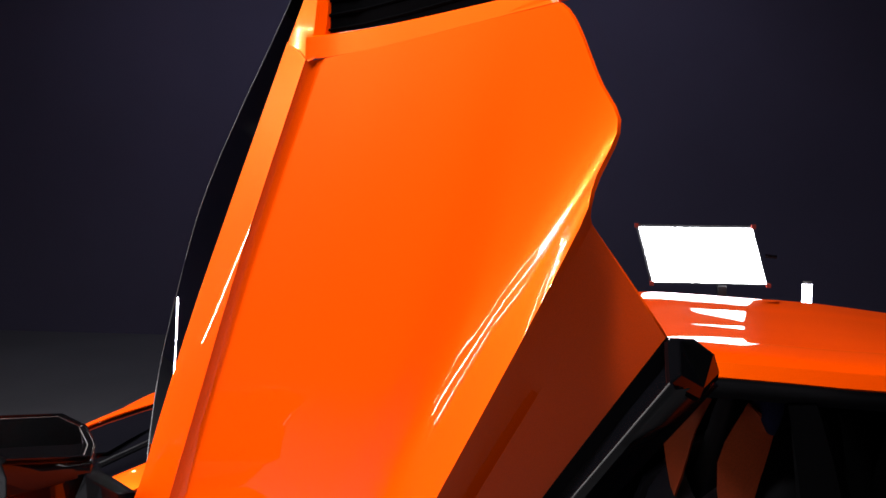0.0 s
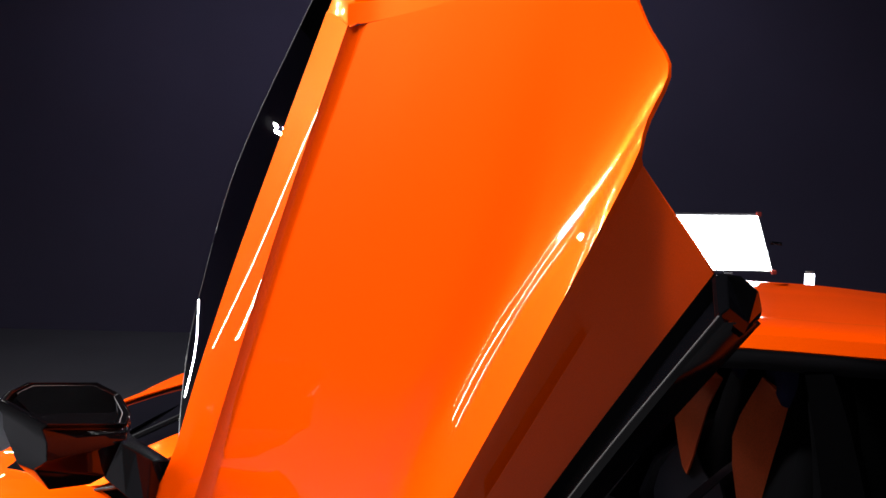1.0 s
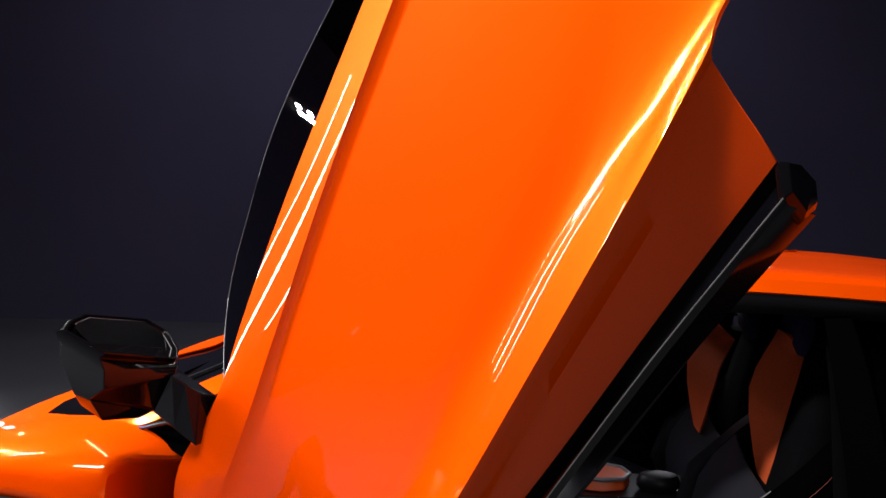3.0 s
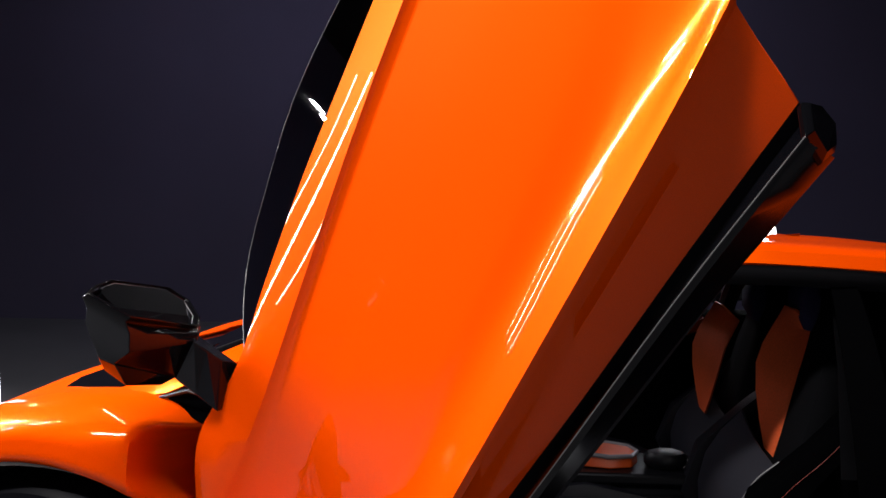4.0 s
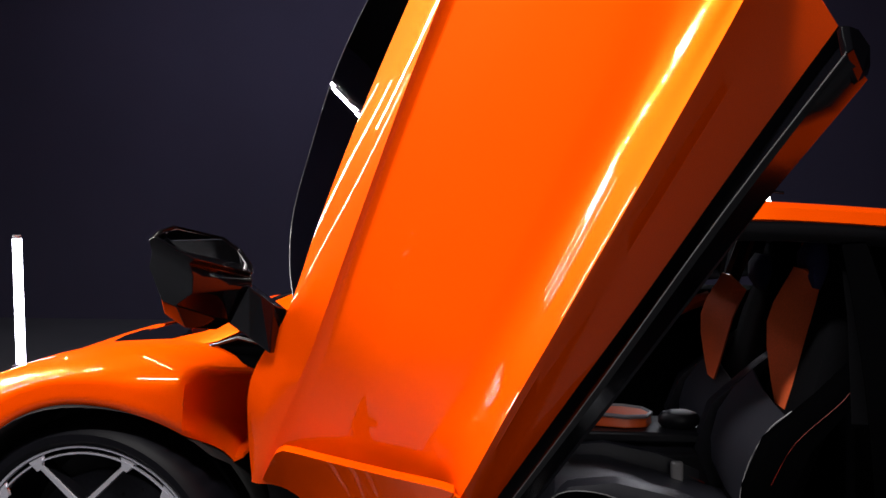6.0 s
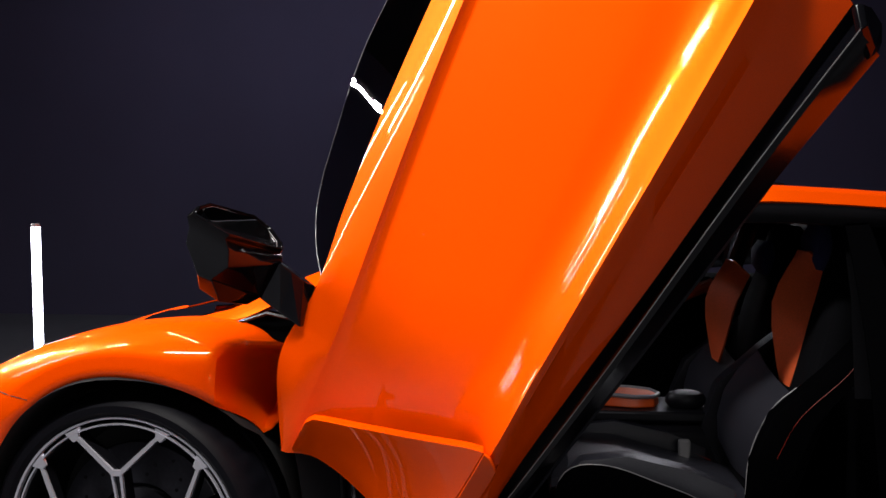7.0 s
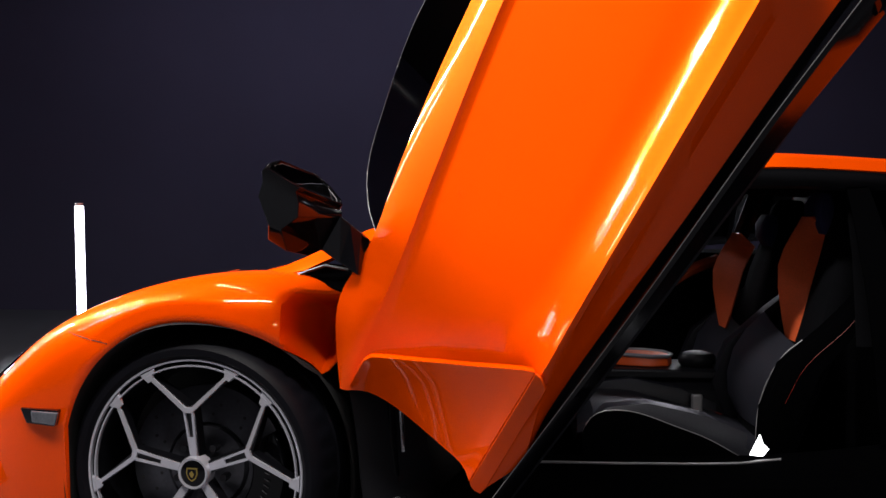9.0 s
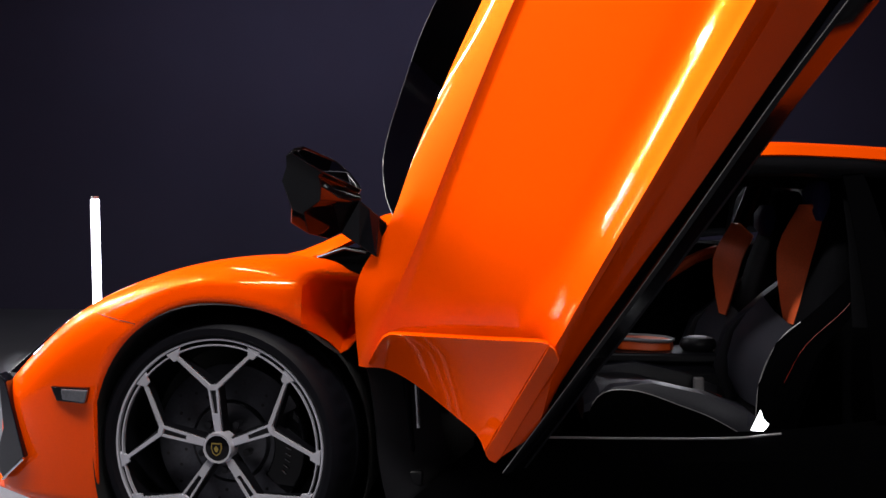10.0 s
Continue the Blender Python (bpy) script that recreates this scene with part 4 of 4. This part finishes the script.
def build_seat(cy, label, dx=0.0):
    st = new("seat")
    st.matrix_basis = Matrix.Translation((1.3, cy, 0.19))
    st.parent = car
    st.matrix_parent_inverse = WORLD_OF[car.name].inverted()
    WORLD_OF[st.name] = st.matrix_basis.copy()
    st["label"] = label

    def body(keys, half, mat_, name, lbl="", flat=0.0):
        """A padded slab: keys of (x, z, thickness, half width, y offset), rounded across."""
        rings = []
        for x, z, th, hw, oy in keys:
            ring = []
            for a, b2 in ((-1, 0.0), (-0.97, 0.6), (-0.8, 0.95), (-0.3, 1.0), (0.3, 1.0), (0.8, 0.95), (0.97, 0.6), (1, 0.0), (0.9, -0.8), (0, -1), (-0.9, -0.8)):
                nx, nz = half
                ring.append(Vector((x + nx * th * b2, cy + oy + a * hw, z + nz * th * b2)))
            rings.append(ring)
        return part(name, loft(rings), mat_, st, lbl)

    # cushion
    body([(0.92, 0.36, 0.03, 0.20, 0), (0.96, 0.375, 0.05, 0.22, 0), (1.10, 0.365, 0.055, 0.225, 0), (1.28, 0.315, 0.055, 0.22, 0), (1.44, 0.28, 0.05, 0.21, 0)], (0.1, 1.0), LIT_LEATHER, "cushion", "black leather seat cushion")
    for sgn in (-1, 1):
        body([(0.94, 0.36, 0.03, 0.03, sgn * 0.2), (0.99, 0.39, 0.05, 0.042, sgn * 0.205), (1.10, 0.40, 0.055, 0.045, sgn * 0.21), (1.25, 0.365, 0.06, 0.045, sgn * 0.215), (1.36, 0.32, 0.06, 0.04, sgn * 0.215)], (0.1, 1.0), LIT_LEATHER, "cushion_bolster")
        part("piping", rod(spline([(0.95, cy + sgn * 0.17, 0.405), (1.1, cy + sgn * 0.172, 0.428), (1.25, cy + sgn * 0.175, 0.40), (1.38, cy + sgn * 0.178, 0.345)], 14), 0.0022, 5), RED_THREAD, st, "thin red piping")
        # back bolster
        lean = 0.055 if sgn < 0 else 0.0
        # near-side bolster is coloured as if in shade, the other is plain leather
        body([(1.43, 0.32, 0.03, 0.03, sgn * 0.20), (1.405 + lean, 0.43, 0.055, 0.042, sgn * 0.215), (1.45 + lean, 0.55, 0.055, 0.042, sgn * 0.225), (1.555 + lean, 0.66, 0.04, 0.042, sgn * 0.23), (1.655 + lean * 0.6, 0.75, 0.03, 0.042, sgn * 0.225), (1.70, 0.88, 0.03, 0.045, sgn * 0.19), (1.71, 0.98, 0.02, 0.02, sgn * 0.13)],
             (-1.0, 0.2), SILL_SHADE_BLACK if sgn < 0 else LEATHER, "backrest_bolster")
        part("piping", rod(spline([(1.405 + lean, cy + sgn * 0.259, 0.46), (1.455 + lean, cy + sgn * 0.269, 0.56), (1.565 + lean, cy + sgn * 0.274, 0.67), (1.65 + lean * 0.6, cy + sgn * 0.268, 0.76)], 14), 0.0008, 5), RED_THREAD, st)
    body([(1.46, 0.28, 0.05, 0.19, 0), (1.50, 0.42, 0.06, 0.20, 0), (1.58, 0.60, 0.045, 0.20, 0), (1.63, 0.80, 0.045, 0.195, 0), (1.665, 0.94, 0.04, 0.15, 0), (1.685, 1.04, 0.04, 0.12, 0), (1.69, 1.07, 0.02, 0.09, 0)], (-1.0, 0.16), SUEDE, "backrest", "black backrest")
    # padded lower back between the bolsters, in the lit leather tone, with the welts of the outer bolster and of the
    # cushion, pale for their shine
    pad = []
    for xl, xr, z in ((1.500, 1.535, 0.660), (1.450, 1.500, 0.610), (1.412, 1.470, 0.550), (1.395, 1.450, 0.480), (1.398, 1.438, 0.420), (1.425, 1.440, 0.365)):
        pad.append([Vector((xl + (xr - xl) * f - 0.012 * math.sin(math.pi * f), cy + 0.15 - 0.33 * f, z - max(0.0, z - 0.5) * 0.5 * f)) for f in (0, 0.2, 0.4, 0.6, 0.8, 1.0)])
    part("backrest_pad", sheet(pad), LIT_LEATHER, st, "lower back pad of black leather in a lighter, lit tone", solid=0.012)
    part("bolster_welt", rod(spline([(1.402, cy - 0.185, 0.350), (1.408, cy - 0.185, 0.434), (1.432, cy - 0.187, 0.513), (1.472, cy - 0.19, 0.580), (1.52, cy - 0.19, 0.62)], 16), 0.0018, 6), GREY_TRIM, st, "seat welt coloured pale for its shine")
    welt = spline([(0.932, cy - 0.262, 0.375), (0.950, cy - 0.264, 0.412), (0.990, cy - 0.264, 0.434), (1.07, cy - 0.264, 0.431), (1.18, cy - 0.264, 0.394), (1.26, cy - 0.264, 0.364), (1.345, cy - 0.262, 0.318)], 22)
    part("cushion_welt", rod(welt, 0.0016, 6), GREY_TRIM, st, "seat welt coloured pale for its shine")
    # dark sheet that puts shade on the seat's near side
    part("seat_side_shade", sheet([[Vector((p.x, p.y + dy, p.z + (0.24 - p.z) * f)) for p in welt] for f, dy in ((0.0, 0.001), (0.3, -0.004), (1.0, 0.0))]), SILL_SHADE_BLACK, st, "dark sheet for the shaded seat side", solid=0.004)
    # coloured insert on the backrest
    ins = [(0.600, 1.532, 1.534), (0.66, 1.521, 1.551), (0.743, 1.509, 1.571), (0.809, 1.508, 1.587), (0.857, 1.523, 1.606), (0.900, 1.546, 1.625), (0.925, 1.561, 1.600), (0.949, 1.573, 1.577)]
    rows = [[Vector((a + (b2 - a) * f + dx, cy - 0.02 + 0.10 * (0.5 - f) - 0.004 * math.sin(math.pi * f), z)) for f in (0, 0.25, 0.5, 0.75, 1)] for z, a, b2 in ins]
    part("backrest_insert", sheet(rows), ORANGE_LEATHER, st, "orange leather backrest insert", solid=0.006)
    body([(1.610, 0.90, 0.012, 0.05, -0.02), (1.606, 0.93, 0.024, 0.075, -0.01), (1.608, 0.98, 0.026, 0.08, -0.01), (1.615, 1.015, 0.015, 0.06, -0.01)], (-1.0, 0.2), BLUE_SUEDE, "headrest", "dark blue-grey suede headrest")
    return st


build_seat(0.66, "black leather sports seat with an orange insert")
build_seat(1.28, "black leather passenger sports seat with an orange insert", -0.07).scale = (1, 1, 0.92)
part("belt_buckle", block(1.283, 1.316, 0.79, 0.812, 0.352, 0.412, None), GREY_TRIM, car, "grey belt buckle", bevel=0.006)
# tunnel console
tun = [[Vector((x, y, z)) for y, z in ((0.84, 0.2), (0.845, 0.42), (0.87, 0.445), (1.07, 0.445), (1.095, 0.42), (1.10, 0.2))] for x in (0.75, 1.0, 1.42)]
part("console", loft(tun), LEATHER, car, "black leather centre console", bevel=0.008)
part("console_shelf", block(0.98, 1.40, 0.85, 1.09, 0.447, 0.478), SATIN_BLACK, car, bevel=0.008)
top = [(-0.12, 0.0), (-0.1, 0.06), (0.0, 0.085), (0.06, 0.06), (0.08, 0.0), (0.06, -0.06), (0.0, -0.085), (-0.1, -0.06)]
part("console_panel", loft([[Vector((1.17 + u, 0.97 + v, 0.478 + 0.012 * (0.12 - u))) for u, v in top], [Vector((1.17 + u * 0.95, 0.97 + v * 0.9, 0.512 + 0.04 * (-u))) for u, v in top]]), PAINT2, car, "orange console trim", bevel=0.004)
part("console_rim", rod([Vector((1.17 + u * 0.97, 0.97 + v * 0.95, 0.512 - 0.04 * u)) for u, v in top + top[:1]], 0.006, 8), GREY_TRIM, car, "pale grey console rim")
part("console_knob", loft([[Vector((1.32 + 0.058 * sc * math.cos(a), 0.93 + 0.045 * sc * math.sin(a), z)) for a in (2 * math.pi * k / 14 for k in range(14))] for sc, z in ((0.8, 0.478), (1.0, 0.492), (1.0, 0.508), (0.85, 0.520), (0.5, 0.526))]), SATIN_BLACK, car, "dark rotary console pod")
# passenger door: inner panel, glass, orange pull
part("far_door_panel", loft([[Vector((x, y, z)) for y, z in ((1.68, 0.2), (1.66, 0.55), (1.67, 0.80), (1.72, 0.82), (1.80, 0.60), (1.80, 0.2))] for x in (0.55, 1.0, 1.45, 1.76)]), SUEDE, car, "black passenger door panel", bevel=0.01)
part("far_door_pull", rod(spline([(1.05, 1.64, 0.58), (1.25, 1.63, 0.64), (1.42, 1.65, 0.74), (1.52, 1.66, 0.78)], 14), 0.022, 8), ORANGE_LEATHER, car, "orange door pull")
part("far_door_skin", sheet([[Vector((x, y, z)) for x in (0.38, 0.8, 1.2, 1.85)] for y, z in ((1.90, 0.2), (1.97, 0.5), (1.90, 0.72), (1.76, 0.80))]), PAINT, car, "orange passenger door", solid=0.006)
farw = [[Vector((x, y, z + (x - 1.2) * 0.1)) for x in (0.7, 1.0, 1.3, 1.6, 1.78)] for y, z in ((1.74, 0.80), (1.62, 0.94), (1.47, 1.03))]
part("far_window", sheet(farw), CLEAR_PANE, car, "tinted passenger window")
part("far_window_post", rod([(1.60, 1.73, 0.82), (1.63, 1.47, 1.06)], 0.03, 8), SATIN_BLACK, car)
part("dashboard", loft([[Vector((x, y, z)) for x, z in ((0.42, 0.80), (0.75, 0.78), (0.92, 0.70), (0.90, 0.58), (0.75, 0.50), (0.45, 0.45))] for y in (0.30, 0.6, 0.97, 1.3, 1.64)]), SUEDE, car, "black dashboard", bevel=0.012)
# glowing patch that stands in for light glinting on the sill
part("sill_glint", prism([(0.0, 0.0), (0.030, -0.002), (0.044, 0.016), (0.030, 0.030), (0.023, 0.050), (0.012, 0.026)], lambda u, v, w: Vector((1.321 + u, 0.17 + w, 0.374 + v)), 0.008), SILL_GLOW, car, "white glint on the sill, built as a glowing patch", smooth=False)

# ---- studio lights in view ----
panel = thing("led_panel_light", (1.66, 2.4, FLOOR), "lit white LED studio panel on a black stand", "studio light")
pc, px, pz = Vector((1.66, 2.4, 1.146)), Vector((0.424, 0.0, 0.0)), Vector((-0.058, 0.0, 0.21))


def on_panel(u, v, w):
    return pc + px * u + pz * v + Vector((0, w, 0))


part("diffuser", prism([(-0.5, -0.5), (0.5, -0.5), (0.5, 0.5), (-0.5, 0.5)], on_panel, 0.02), PANEL_GLOW, panel, "glowing white diffuser", smooth=False)
part("frame", prism([(-0.52, -0.54), (0.52, -0.54), (0.52, 0.54), (-0.52, 0.54)], lambda u, v, w: on_panel(u, v, w + 0.021), 0.05), SATIN_BLACK, panel, smooth=False)
for u, v in ((-0.515, 0.53), (0.515, 0.53), (0.515, -0.53), (-0.515, -0.53)):
    part("corner_guard", block(-0.008, 0.008, -0.006, 0.02, -0.008, 0.008, Matrix.Translation(on_panel(u, v, 0))), RED_THREAD, panel, "red corner guard")
part("yoke_knob", rod([on_panel(0.56, 0.0, 0.03), on_panel(0.66, -0.02, 0.03)], 0.007, 8), GLOSS_BLACK, panel)
part("pole", rod([(1.74, 2.44, 0.3), (1.74, 2.44, 1.06)], 0.014, 10), SATIN_BLACK, panel)
part("clamp", block(1.722, 1.758, 2.42, 2.46, 0.96, 1.03), SATIN_BLACK, panel, bevel=0.004)
for k in range(3):
    a = 2 * math.pi * k / 3 + 0.4
    part("leg", rod([(1.74, 2.44, 0.42), (1.74 + 0.4 * math.cos(a), 2.44 + 0.4 * math.sin(a), FLOOR)], 0.009, 8), SATIN_BLACK, panel)


def tube_light(x, y, top, lean, r, label):
    t = thing("tube_light", (x, y, FLOOR), label, "studio light", "standing tube lights")
    part("tube", rod([(x + lean * 0.1, y, FLOOR + 0.1), (x, y, top)], r, 14), TUBE_GLOW, t, "glowing white tube")
    part("end_cap", rod([(x, y, top), (x, y, top + 0.012)], r * 0.9, 14), GREY_TRIM, t)
    part("foot", rod([(x + lean * 0.1, y, FLOOR + 0.1), (x + lean * 0.1, y, FLOOR)], r * 1.4, 14, r * 4), SATIN_BLACK, t)
    return t


tube_light(-0.90, 1.52, 0.968, 0.15, 0.0165, "tall lit white tube light standing on the floor")
tube_light(2.303, 3.6, 0.92, 0.0, 0.0235, "lit white tube light standing behind the car")
